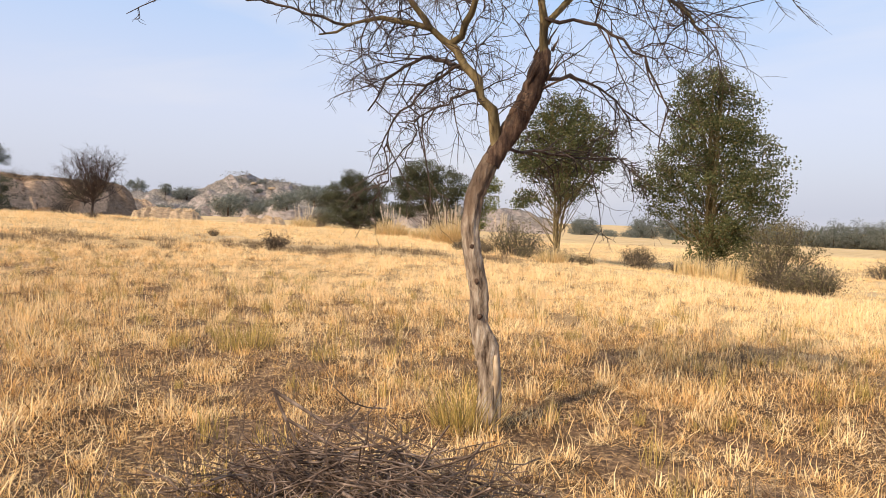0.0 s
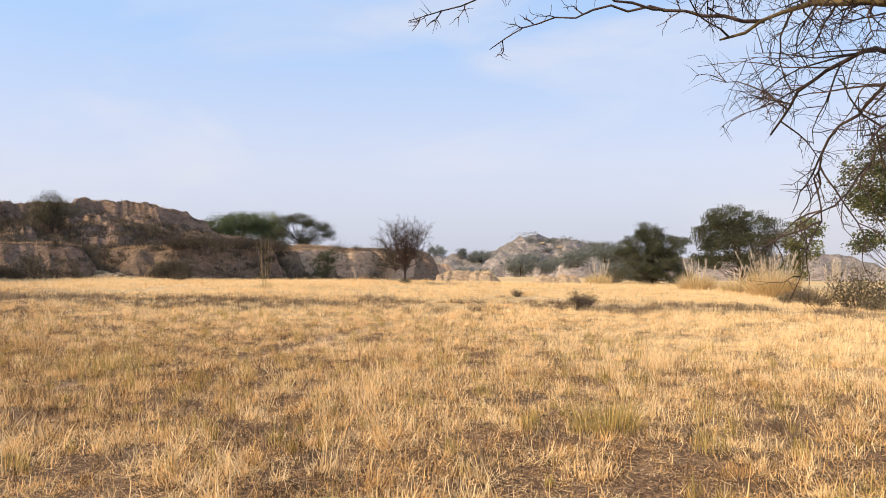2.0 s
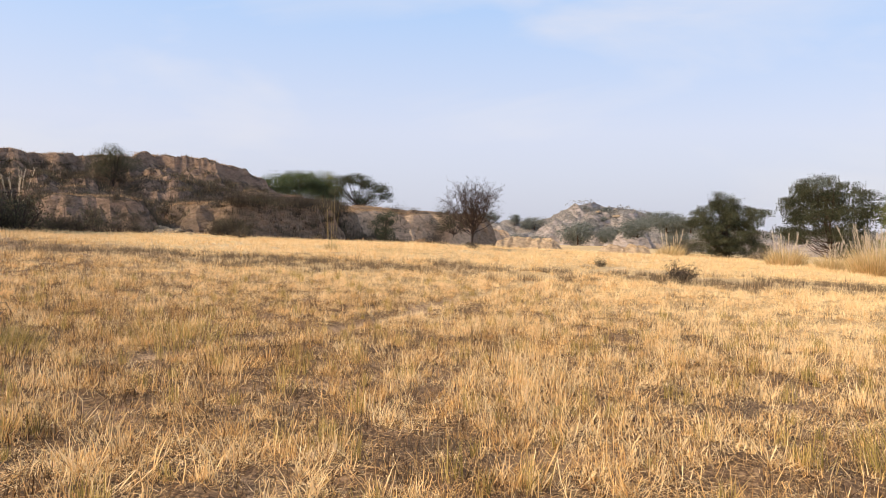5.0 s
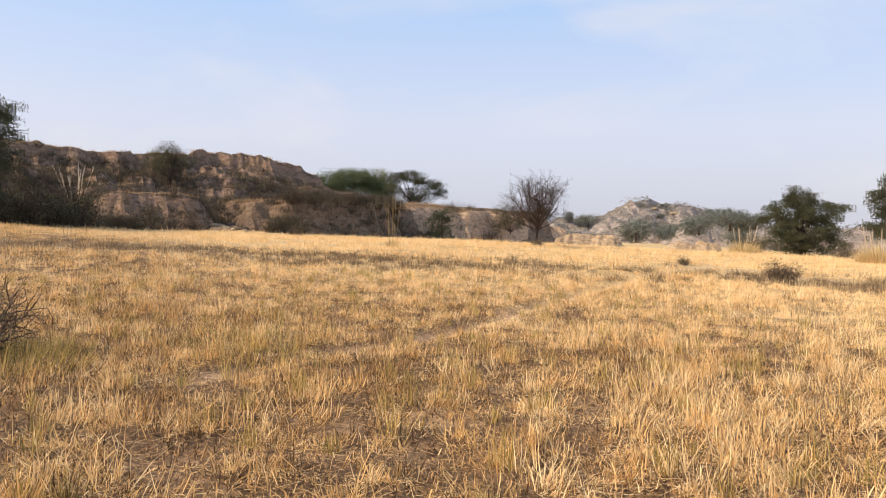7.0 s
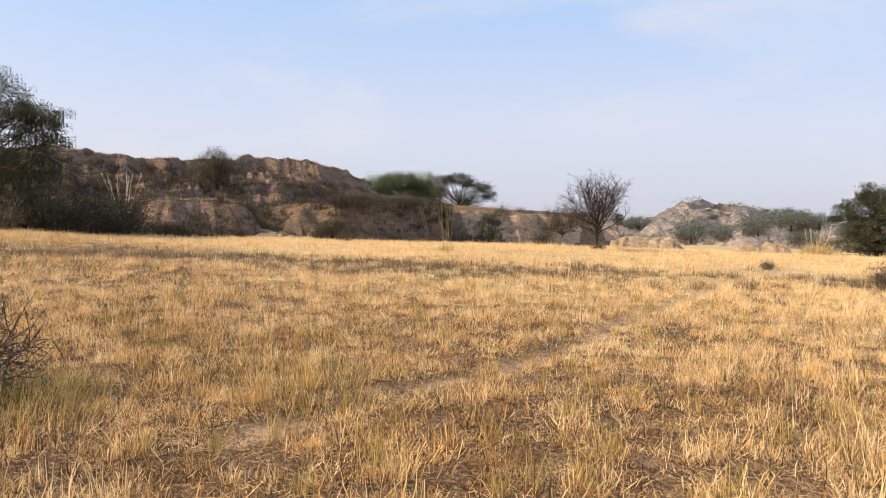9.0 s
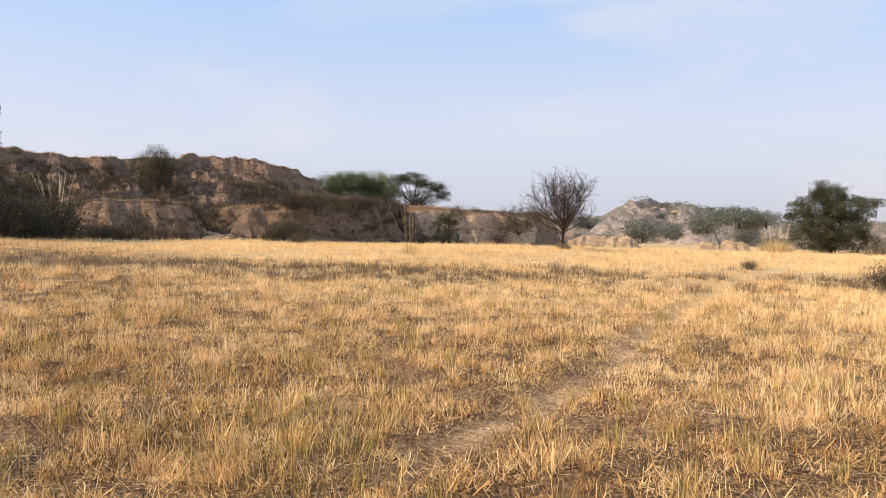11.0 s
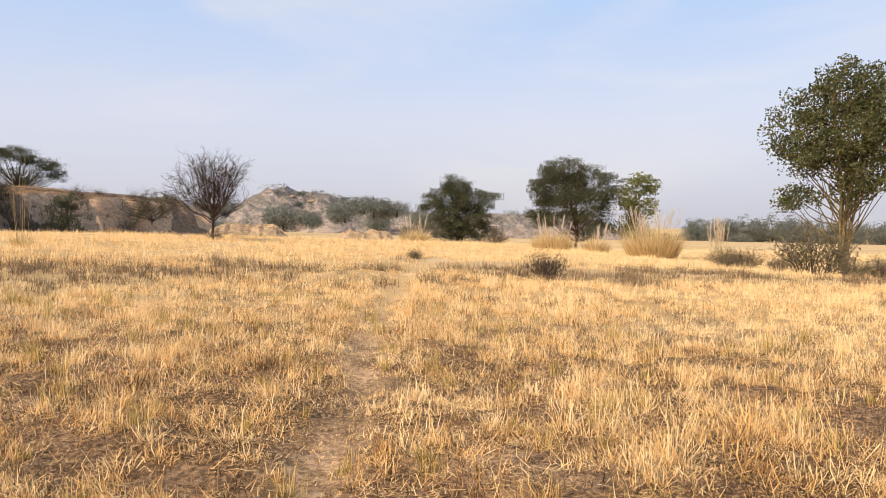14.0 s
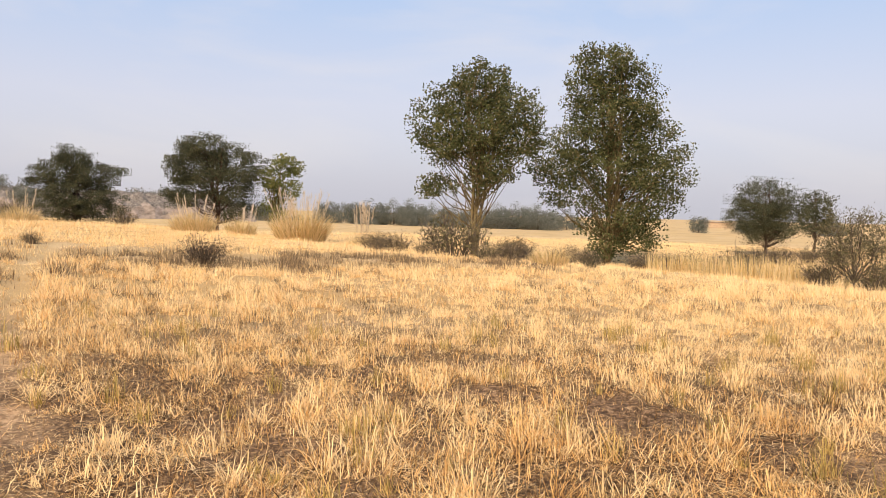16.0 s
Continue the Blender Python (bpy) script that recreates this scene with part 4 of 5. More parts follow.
# ---- scrub ----
def shrub(name, label, radius, tall, mat_twig, leaf_mat, n=70, leaf=0.05, leaf_count=700, category="bush", side=4):
    """A dry bush: thin stems fanning from the ground, with small dead leaves."""
    root = tagged(new(name), label, category)
    geo, ends = Geo(), []
    for k in range(n):
        a, e = rng.uniform(0, 2 * math.pi), math.sqrt(rng.uniform(0, 1))
        p = np.array([math.cos(a), math.sin(a), 0]) * e * radius * 0.35 + np.array([0, 0, -0.05])
        tip = np.array([math.cos(a) * e * radius, math.sin(a) * e * radius, tall * (1.05 - 0.5 * e * e) * rng.uniform(0.6, 1.1)])
        line = resample([p, (p + tip) / 2 + np.array([0, 0, 0.12 * tall]), tip], 5)
        line[1:] += rng.normal(size=(4, 3)) * 0.05 * radius
        geo.tube(line, np.linspace(0.012, 0.004, 5) * (0.5 + radius * 0.5), 3)
        ends += twigs(geo, line, side, 0.3 * radius, -0.02, 0, 0.005 * (0.5 + radius * 0.5), 0.9, 0.2, 0.3)
    part("brushwood", geo.mesh("brushwood", mat_twig), root)
    ends = np.array(ends)
    at = ends[rng.integers(len(ends), size=leaf_count)] * rng.uniform(0.55, 1.05, (leaf_count, 1)) + rng.normal(size=(leaf_count, 3)) * 0.1 * radius
    at[:, 2] = np.abs(at[:, 2])
    geo = Geo()
    geo.leaves(at, leaf)
    part("foliage", geo.mesh("foliage", leaf_mat), root)
    return root


def slope_shrub(leaf_mat, name, label):
    return shrub(name, label, 1.0, 1.0, M_twig, leaf_mat, 24, 0.055, 950, "bush", 3)


def lay(ob, x, y, yaw=0.0, size=1.0, base=None, group=""):
    tagged(ob, group=group)
    ob.scale = (size,) * 3
    ob.matrix_world = pose(x, y, ground_z(x, y) if base is None else base, 0, 0, yaw) @ Matrix.Diagonal((size, size, size, 1))
    return ob


def again(ob, x, y, yaw=0.0, size=1.0, base=None, group=""):
    m = copy_thing(ob, Matrix.Identity(4))
    return lay(m, x, y, yaw, size, base, group)


brown = [shrub("dry_shrub", "grey-brown leafless scrub bush on eroded earth", 1.0, 1.0, M_twig_grey, M_scrub_tan, 60, 0.07, 1300) for _ in range(3)]
dusty = [shrub("dusty_shrub", "dusty olive scrub bush among dry grass", 1.0, 1.15, M_twig_grey, M_scrub_olive, 60, 0.07, 1500) for _ in range(2)]
slope_brown = [slope_shrub(M_scrub, "dry_shrub", "grey-brown leafless scrub bush on eroded earth") for _ in range(3)]
slope_dusty = [slope_shrub(M_scrub_green, "dusty_shrub", "dusty olive scrub bush on the hillside") for _ in range(2)]
for ob, sx, sy in zip(slope_brown + slope_dusty, (-59.5, -60.5, -61.0, -57.2, -58.4), (15.5, 3.0, 9.0, 4.0, 1.5)):
    lay(ob, sx, sy, 0, 0.9, top_z(sx, sy) - 0.15, "scrub bushes on the hill")
lay(brown[0], -15.2, 30.6, 10, 0.5)
lay(shrub("dry_bush", "low dark dead bush beside bare soil", 1.0, 1.0, M_twig, M_scrub, 70, 0.06, 1800), -18.6, 21.7, 10, 0.68)
lay(dusty[0], -12.4, 31.0, 40, 1.5)
lay(brown[1], -14.6, 31.6, 80, 0.8)
lay(brown[2], -10.4, 29.6, 0, 0.75)
lay(dusty[1], -0.3, 24.2, 0, 0.85)
for sx, sy, sc, kind in ((-13.5, 30.0, 0.5, brown[1]), (-11.3, 28.9, 0.6, dusty[1]), (-9.0, 28.0, 0.5, brown[0]), (-8.1, 27.2, 0.45, dusty[0]), (-15.6, 32.9, 0.7, brown[2]),
                         (-7.4, 33.6, 0.9, brown[2]), (-4.2, 35.0, 0.8, brown[0]), (-2.3, 29.9, 0.95, dusty[0]), (-1.6, 25.6, 0.8, brown[1]), (-3.2, 33.0, 0.8, dusty[1]),
                         (-48.7, 18.2, 0.75, brown[0]), (-53.5, 26.0, 0.6, brown[2]), (-36.4, 27.2, 0.5, brown[1]), (-52.0, 0.4, 1.6, brown[0]), (-50.0, -1.5, 1.3, brown[1]), (-24.0, 24.0, 0.35, brown[0]),
                         (-20.6, 40.3, 0.8, brown[1]), (-9.2, 40.5, 1.1, brown[2]), (-36.5, 58.0, 1.2, brown[0]), (-44.0, 57.0, 1.0, brown[2]), (-47.0, 62.0, 1.6, dusty[0]),
                         (-0.2, 23.4, 0.9, dusty[0]), (-1.0, 23.7, 0.8, dusty[1]), (-4.4, 31.0, 0.7, brown[2]), (-3.3, 30.3, 0.65, brown[0]), (-2.2, 29.4, 0.7, brown[1]), (-5.4, 31.8, 0.6, brown[1]), (2.5, 40.0, 0.9, brown[0]), (4.5, 41.5, 1.0, brown[2]), (6.3, 42.5, 0.9, brown[1]), (8.0, 43.0, 1.0, brown[0])):
    again(kind, sx, sy, rng.uniform(0, 360), sc)
# thick dark growth at the hill's foot
for k in range(18):
    sx, sy = -53.4 + rng.uniform(-1.2, 0.8), rng.uniform(1.5, 7.4)
    again(slope_dusty[k % 2], sx - 1.2 * (k % 3), sy, rng.uniform(0, 360), rng.uniform(0.9, 2.8), top_z(sx, sy) - 0.1, "thicket at the hill's foot")
for sx, sy, sc in ((-55.0, 10.0, 1.4), (-54.6, 12.2, 1.2), (-54.8, 13.4, 1.0), (-56.3, 9.2, 1.2), (-57.0, 21.0, 1.3), (-57.5, 23.2, 1.5), (-58.6, 25.0, 1.3), (-61.0, 28.0, 1.0), (-62.3, 32.0, 1.3), (-63.0, 33.6, 1.2), (-67.0, 42.0, 1.2), (-66.0, 46.0, 1.4)):
    again(slope_brown[int(rng.integers(3))], sx, sy, rng.uniform(0, 360), sc, top_z(sx, sy) - 0.15, "scrub bushes on the hill")
for k in range(60):
    f = rng.uniform(0.06, 1)
    sx, sy = -54.6 - 8.6 * f + rng.uniform(-0.5, 0.6), 17.8 + 15.0 * f
    again(slope_brown[k % 3] if k % 4 else slope_dusty[k % 2], sx, sy, rng.uniform(0, 360), rng.uniform(0.6, 1.35), top_z(sx, sy) - 0.1, "scrub bushes along the terrace")
# scattered over the slopes
for k in range(150):
    sx, sy = rng.uniform(-69.5, -55), rng.uniform(-4, 29)
    if sy > 17 and sx > -58:
        continue
    kind = slope_brown[k % 3] if rng.uniform() < 0.75 else slope_dusty[k % 2]
    again(kind, sx, sy, rng.uniform(0, 360), rng.uniform(0.45, 1.1) * (1.0 if sx > -65 else 0.55), top_z(sx, sy) - 0.15, "scrub bushes on the hill")
for k in range(16):
    sx, sy = rng.uniform(-82, -62), rng.uniform(24, 50)
    again(slope_brown[k % 3], sx, sy, rng.uniform(0, 360), rng.uniform(0.4, 0.8), top_z(sx, sy) - 0.1)

for sx, sy, sc in ((-55.0, 11.1, 1.9), (-55.6, 8.3, 1.2), (-54.8, 13.6, 0.9), (-54.9, 20.6, 1.5), (-56.0, 22.8, 1.4), (-60.2, 31.8, 1.5), (-61.2, 33.6, 1.2)):
    again(slope_dusty[int(rng.integers(2))], sx, sy, rng.uniform(0, 360), sc, top_z(sx, sy) - 0.15, "scrub bushes on the hill")

thicket = shrub("thorn_bush", "brown thorny bush with green grass round its foot", 1.0, 0.7, M_stick, M_scrub_olive, 150, 0.022, 12000, "bush", 6)
lay(thicket, -14.9, 0.85, 0, 1.2)


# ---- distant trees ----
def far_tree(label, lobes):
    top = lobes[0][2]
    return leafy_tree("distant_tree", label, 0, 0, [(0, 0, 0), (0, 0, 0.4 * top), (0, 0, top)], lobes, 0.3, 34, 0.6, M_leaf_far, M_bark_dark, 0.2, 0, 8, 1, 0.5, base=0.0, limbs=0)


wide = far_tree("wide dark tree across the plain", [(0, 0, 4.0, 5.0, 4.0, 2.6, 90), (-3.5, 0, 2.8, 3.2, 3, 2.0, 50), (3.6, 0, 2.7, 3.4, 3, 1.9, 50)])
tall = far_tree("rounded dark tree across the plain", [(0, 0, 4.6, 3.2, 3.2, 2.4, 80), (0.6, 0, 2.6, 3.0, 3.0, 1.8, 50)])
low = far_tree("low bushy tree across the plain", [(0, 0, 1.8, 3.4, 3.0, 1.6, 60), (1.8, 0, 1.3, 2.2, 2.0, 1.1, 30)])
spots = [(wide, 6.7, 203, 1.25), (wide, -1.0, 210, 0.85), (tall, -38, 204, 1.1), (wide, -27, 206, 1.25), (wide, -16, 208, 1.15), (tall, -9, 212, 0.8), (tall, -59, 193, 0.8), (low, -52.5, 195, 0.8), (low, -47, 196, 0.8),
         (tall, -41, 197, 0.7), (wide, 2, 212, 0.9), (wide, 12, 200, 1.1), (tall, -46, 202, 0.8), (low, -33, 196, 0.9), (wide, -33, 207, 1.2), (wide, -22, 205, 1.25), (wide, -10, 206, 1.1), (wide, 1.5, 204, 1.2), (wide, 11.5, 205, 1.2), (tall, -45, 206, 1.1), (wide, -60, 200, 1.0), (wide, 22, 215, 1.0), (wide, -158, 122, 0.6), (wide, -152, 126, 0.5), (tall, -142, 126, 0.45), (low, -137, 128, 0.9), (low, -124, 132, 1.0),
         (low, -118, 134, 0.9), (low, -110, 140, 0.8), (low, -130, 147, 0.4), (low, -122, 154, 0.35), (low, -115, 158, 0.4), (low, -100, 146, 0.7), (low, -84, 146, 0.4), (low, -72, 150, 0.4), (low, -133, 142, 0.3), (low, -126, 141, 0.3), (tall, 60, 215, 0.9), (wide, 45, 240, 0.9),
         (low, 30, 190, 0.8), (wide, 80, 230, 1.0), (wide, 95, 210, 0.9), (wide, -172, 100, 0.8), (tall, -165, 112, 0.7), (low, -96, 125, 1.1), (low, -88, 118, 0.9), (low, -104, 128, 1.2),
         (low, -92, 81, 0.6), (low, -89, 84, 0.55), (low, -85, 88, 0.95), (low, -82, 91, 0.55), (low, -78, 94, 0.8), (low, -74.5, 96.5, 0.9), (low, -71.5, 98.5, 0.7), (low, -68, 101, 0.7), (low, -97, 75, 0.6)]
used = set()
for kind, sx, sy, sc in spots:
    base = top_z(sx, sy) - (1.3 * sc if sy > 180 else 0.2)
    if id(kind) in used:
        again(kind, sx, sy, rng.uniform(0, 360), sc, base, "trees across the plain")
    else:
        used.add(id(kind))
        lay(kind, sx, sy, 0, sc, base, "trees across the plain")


# ---- blades ----
def blades(x, y, z, length, lean, width, azimuth, tone, bent=0.5, kink=0.0):
    """Two-part blades of grass: a strip and a tip, three triangles each."""
    n = len(x)
    base = np.stack([x, y, z], 1)
    out = np.stack([np.cos(azimuth), np.sin(azimuth), np.zeros(n)], 1)
    turn = azimuth + rng.uniform(0.6, 2.5, n)
    side = np.stack([np.cos(turn), np.sin(turn), np.zeros(n)], 1) * (width / 2)[:, None]
    l1, l2 = lean, np.minimum(np.abs(lean * (1 + bent * rng.uniform(0.2, 1, n)) + 0.1 * bent + rng.normal(size=n) * kink), 1.9)
    up = np.array([0, 0, 1.0])
    mid = base + (length * 0.55)[:, None] * (np.sin(l1)[:, None] * out + np.cos(l1)[:, None] * up)
    turned = azimuth + rng.normal(size=n) * kink * 1.3
    out = np.stack([np.cos(turned), np.sin(turned), np.zeros(n)], 1)
    tip = mid + (length * 0.45)[:, None] * (np.sin(l2)[:, None] * out + np.cos(l2)[:, None] * up)
    tip[:, 2] = np.maximum(tip[:, 2], z + 0.004)
    v = np.stack([base - side, base + side, mid + side * 0.8, mid - side * 0.8, tip], 1).reshape(-1, 3)
    i = np.arange(n)[:, None] * 5
    f = np.concatenate([i + [0, 1, 2], i + [0, 2, 3], i + [3, 2, 4]])
    return v, f, np.repeat(np.clip(tone, 0, 1), 5)


def single_blades(x, y, z, length, lean, width, azimuth, tone):
    """One-triangle blades, for grass farther off."""
    n = len(x)
    turn = azimuth + rng.uniform(0.6, 2.5, n)
    side = np.stack([np.cos(turn), np.sin(turn), np.zeros(n)], 1) * (width / 2)[:, None]
    base = np.stack([x, y, z], 1)
    tip = base + np.stack([np.sin(lean) * np.cos(azimuth), np.sin(lean) * np.sin(azimuth), np.cos(lean)], 1) * length[:, None]
    v = np.stack([base - side, base + side, tip], 1).reshape(-1, 3)
    return v, np.arange(3 * n).reshape(-1, 3), np.repeat(np.clip(tone, 0, 1), 3)


def stuff(name, label, pieces, mat, category="grass"):
    off, vs, fs, ts = 0, [], [], []
    for v, f, t in pieces:
        vs.append(v)
        fs.append(f + off)
        ts.append(t)
        off += len(v)
    me = mesh_of(name, np.concatenate(vs), np.concatenate(fs), mat, False, [("tone", np.concatenate(ts))])
    return tagged(new(name, me), label, category, kind="stuff")


def reeds(name, label, x, y, radius, tall, n_leaf, n_stalk, stalk, spread=0.35, plume=True, base=None):
    """A clump of tall grass: arching blades, and upright stalks with feathery heads."""
    root = tagged(new(name), label, "reed grass")
    a, e = rng.uniform(0, 2 * np.pi, n_leaf), np.sqrt(rng.uniform(0, 1, n_leaf))
    px, py = np.cos(a) * e * radius * 0.75, np.sin(a) * e * radius * 0.75
    v, f, t = blades(px, py, np.full(n_leaf, -0.05), tall * rng.uniform(0.3, 1.0, n_leaf) ** 0.8 * (1.25 - 0.45 * e), rng.uniform(0.02, 0.2, n_leaf) + 0.34 * e + np.abs(rng.normal(size=n_leaf)) * 0.14, np.full(n_leaf, 0.022), a + rng.normal(size=n_leaf) * 0.5, rng.uniform(0, 1, n_leaf) ** 0.6, 0.7, 0.2)
    part("blade_tuft", mesh_of("blade_tuft", v, f, M_reed, False, [("tone", t)]), root)
    if n_stalk:
        a, e = rng.uniform(0, 2 * np.pi, n_stalk), np.sqrt(rng.uniform(0, 1, n_stalk))
        for q in range(n_stalk):
            p = np.array([math.cos(a[q]) * e[q] * radius * 0.5, math.sin(a[q]) * e[q] * radius * 0.5, -0.05])
            ln = stalk * rng.uniform(0.72, 1.08)
            line = bend(p, (math.cos(a[q]) * e[q] * spread, math.sin(a[q]) * e[q] * spread, 1), ln, 0, 0.02, 6)
            geo = Geo()
            geo.tube(line, np.linspace(0.008, 0.004, 6) * (1.0 if plume else 0.8), 4)
            me = geo.mesh("stalk", M_plume if plume else M_reed)
            me.attributes.new("tone", "FLOAT", "POINT").data.foreach_set("value", np.full(len(me.vertices), rng.uniform(0, 0.8 if plume else 0.25), np.float32))
            one = part("stalk", me, root)
            if plume:
                n = 30
                at = line[-3] + (line[-1] - line[-3]) * rng.uniform(0, 1, (n, 1))
                v, f, t = blades(at[:, 0], at[:, 1], at[:, 2], rng.uniform(0.12, 0.28, n), rng.uniform(0.2, 0.7, n), np.full(n, 0.016), rng.uniform(0, 6.28, n), rng.uniform(0, 1, n), 0.6)
                part("plume", mesh_of("plume", v, f, M_plume, False, [("tone", t)]), one, "pale feathery plume")
    root.matrix_world = pose(x, y, ground_z(x, y) if base is None else base)
    return root


# ---- dead growth on the slopes ----
def slope_of(x, y):
    """Surface height on the hills and how steep it is."""
    top = lambda a, b: np.max([height(a, b)] + [fn(a, b) for fn in (main_hill, front_mound, terrace, clay_bluff)], axis=0)
    z = top(x, y)
    return z, np.hypot(top(x + 0.35, y) - z, top(x, y + 0.35) - z) / 0.35


def brush(x, y, z, per, tall, wide, spread, lean=0.4):
    """Clumps of thin dead stems."""
    n = len(x) * per
    rep = lambda q: np.repeat(q, per)
    size = rng.uniform(0.45, 1.3, len(x))
    bx, by = rep(x) + rng.normal(size=n) * spread * rep(size), rep(y) + rng.normal(size=n) * spread * rep(size)
    own = rng.uniform(0, 1, len(x))
    return single_blades(bx, by, rep(z) - 0.1, tall * rep(size) * rng.uniform(0.35, 1.15, n), np.abs(rng.normal(size=n)) * lean, wide * rng.uniform(0.6, 1.4, n), rng.uniform(0, 6.28, n),
                         0.6 * rep(own) + 0.4 * rng.uniform(0, 1, n))


hx, hy = rng.uniform(-75, -54, 30000), rng.uniform(-8, 44, 30000)
hz, tilt = slope_of(hx, hy)
on_hill = hz > height(hx, hy) + 0.12
patch = 0.5 + 0.8 * vnoise(hx, hy, 2.6, 91) + 0.4 * vnoise(hx, hy, 0.9, 92) - 0.9 * S((hz - 5.6) / 1.2) * S((hy - 16) / 2) - 0.35 * S((hz - 6.2) / 1.0) - 0.3 * S((hy - 32) / 3)
thickly = on_hill & (tilt > 0.32) & (hz < ridge(hy) - 0.7) & (rng.uniform(0, 1, len(hx)) < np.clip(patch, 0.04, 1))
ledges = on_hill & (tilt < 0.42)
dark = brush(hx[thickly], hy[thickly], hz[thickly], 24, 0.55, 0.03, 0.17)
stuff("low_scrub", "low grey-brown dead scrub covering the eroded slopes", [dark], make_grass("dead_brush", [(0.0, (0.05, 0.038, 0.028)), (0.4, (0.095, 0.07, 0.048)), (0.7, (0.135, 0.11, 0.066)), (1.0, (0.24, 0.175, 0.115))], 0.15), "scrub")
rim = brush(hx[ledges], hy[ledges], hz[ledges] + 0.05, 18, 0.24, 0.035, 0.2, 0.6)
stuff("dry_grass", "short brown grass on ledges and rims of the hill", [rim], make_grass("ledge_grass", [(0.0, (0.22, 0.135, 0.075)), (0.5, (0.42, 0.27, 0.15)), (1.0, (0.62, 0.43, 0.26))], 0.2))
# dark brush standing against the terrace's face and the mound
fx = np.concatenate([-54.6 - 6.2 * np.linspace(0, 1, 420) + rng.normal(size=420) * 0.35, -55.9 + rng.normal(size=200) * 0.4])
fy = np.concatenate([18.8 + 13.0 * np.linspace(0, 1, 420), rng.uniform(8.6, 14.4, 200)])
keep = vnoise(fx, fy, 1.8, 93) > -0.1
fx, fy = fx[keep], fy[keep]
face = brush(fx, fy, slope_of(fx, fy)[0], 60, 0.95, 0.03, 0.2, 0.3)
stuff("low_scrub", "dark leafless scrub against the terrace's broken face", [face], make_grass("dark_brush", [(0.0, (0.04, 0.03, 0.023)), (0.6, (0.085, 0.065, 0.045)), (1.0, (0.16, 0.125, 0.08))], 0.15), "scrub")
# bushes on the distant hill
qx, qy = rng.uniform(-190, -60, 5200), rng.uniform(85, 170, 5200)
qz = far_hill(qx, qy)
keep = (qz > height(qx, qy) + 0.3) & (vnoise(qx, qy, 9, 94) + 0.6 * vnoise(qx, qy, 3, 95) > 0.3)
geo = Geo()
many = np.repeat(np.stack([qx, qy, qz], 1)[keep], 24, 0)
geo.leaves(many + rng.normal(size=many.shape) * np.array([0.7, 0.7, 0.35]) + np.array([0, 0, 0.25]), 0.36)
# bush tones raised towards grey so the colour itself holds the haze
stuffing = new("far_scrub", geo.mesh("far_scrub", make_foliage("far_scrub", [(0.0, (0.17, 0.16, 0.14)), (0.5, (0.22, 0.205, 0.18)), (1.0, (0.29, 0.27, 0.235))], 0.2)))
tagged(stuffing, "grey-green bushes scattered over the distant rocky hill", "scrub", kind="stuff")

reeds("reed_clump", "broad clump of tall reed grass with pale plumes", -19.5, 38.4, 1.35, 2.0, 2100, 34, 2.5, 0.4)
reeds("reed_clump", "yellow clump of reed grass before an acacia", -25.6, 41.5, 1.3, 1.4, 1100, 10, 1.9, 0.3)
reeds("reed_clump", "small clump of reed grass", -23.2, 41.5, 0.9, 1.2, 700, 8, 1.6, 0.3)
reeds("reed_clump", "thin upright clump of reed stalks", -16.6, 39.2, 0.8, 1.0, 450, 22, 2.1, 0.15)
reeds("reed_clump", "clump of reed grass beside an acacia bush", -38.6, 48.6, 1.3, 1.3, 900, 8, 2.2, 0.2)
reeds("reed_clump", "few tall pale reed stalks in the field", -34.2, 17.0, 0.3, 0.6, 180, 7, 2.7, 0.14, False)
reeds("reed_clump", "fan of tall pale reeds on the hillside", -62.5, 7.4, 0.8, 1.0, 150, 14, 3.0, 0.5, True, top_z(-62.5, 7.4))
reeds("reed_clump", "low tuft of pale reed grass", -9.4, 27.2, 0.7, 0.8, 500, 0, 1.0)


# ---- small things ----
def stone(label, x, y, size, base=None):
    """A weathered lump of clay stone."""
    bm = bmesh.new()
    bmesh.ops.create_icosphere(bm, subdivisions=2, radius=size)
    for v in bm.verts:
        k = 1 + 0.35 * noise.noise(Vector((x, y, 0)) + v.co * (1.6 / size))
        v.co = Vector((v.co.x * 1.3 * k, v.co.y * k, v.co.z * 0.45 * k))
    me = bpy.data.meshes.new("stone")
    bm.to_mesh(me)
    bm.free()
    me.materials.append(M_rock)
    ob = tagged(new("stone", me), label, "stone")
    ob.matrix_world = pose(x, y, (top_z(x, y) if base is None else base) + 0.2 * size, 0, 0, rng.uniform(0, 360))


for sx, sy, sz in ((-55.6, 15.2, 0.4), (-56.2, 15.9, 0.5), (-55.2, 16.2, 0.3), (-56.4, 16.6, 0.45), (-55.0, 16.9, 0.3), (-57.0, 15.6, 0.5), (-54.6, 15.6, 0.25)):
    stone("pale clay stone lying at the hill's foot", sx, sy, sz)
stone("pale bare stone heap on the distant hilltop", -124.2, 143.8, 0.9)
stone("pale bare stone heap on the distant hilltop", -127.6, 140.8, 0.7)

geo = Geo()
stick = bend((0, 0, -0.05), (-0.75, 0.1, 0.6), 1.3, 0.0, 0.07, 7)
geo.tube(stick, np.linspace(0.045, 0.02, 7), 7, 0.08)
twigs(geo, stick, 4, 0.3, 0.0, 0, 0.01, 0.9, 0.2)
lay(tagged(new("dead_branch", geo.mesh("dead_branch", M_wood)), "pale dead branch leaning in the grass under a bare tree", "branch"), -37.9, 26.9, 60, 0.6)

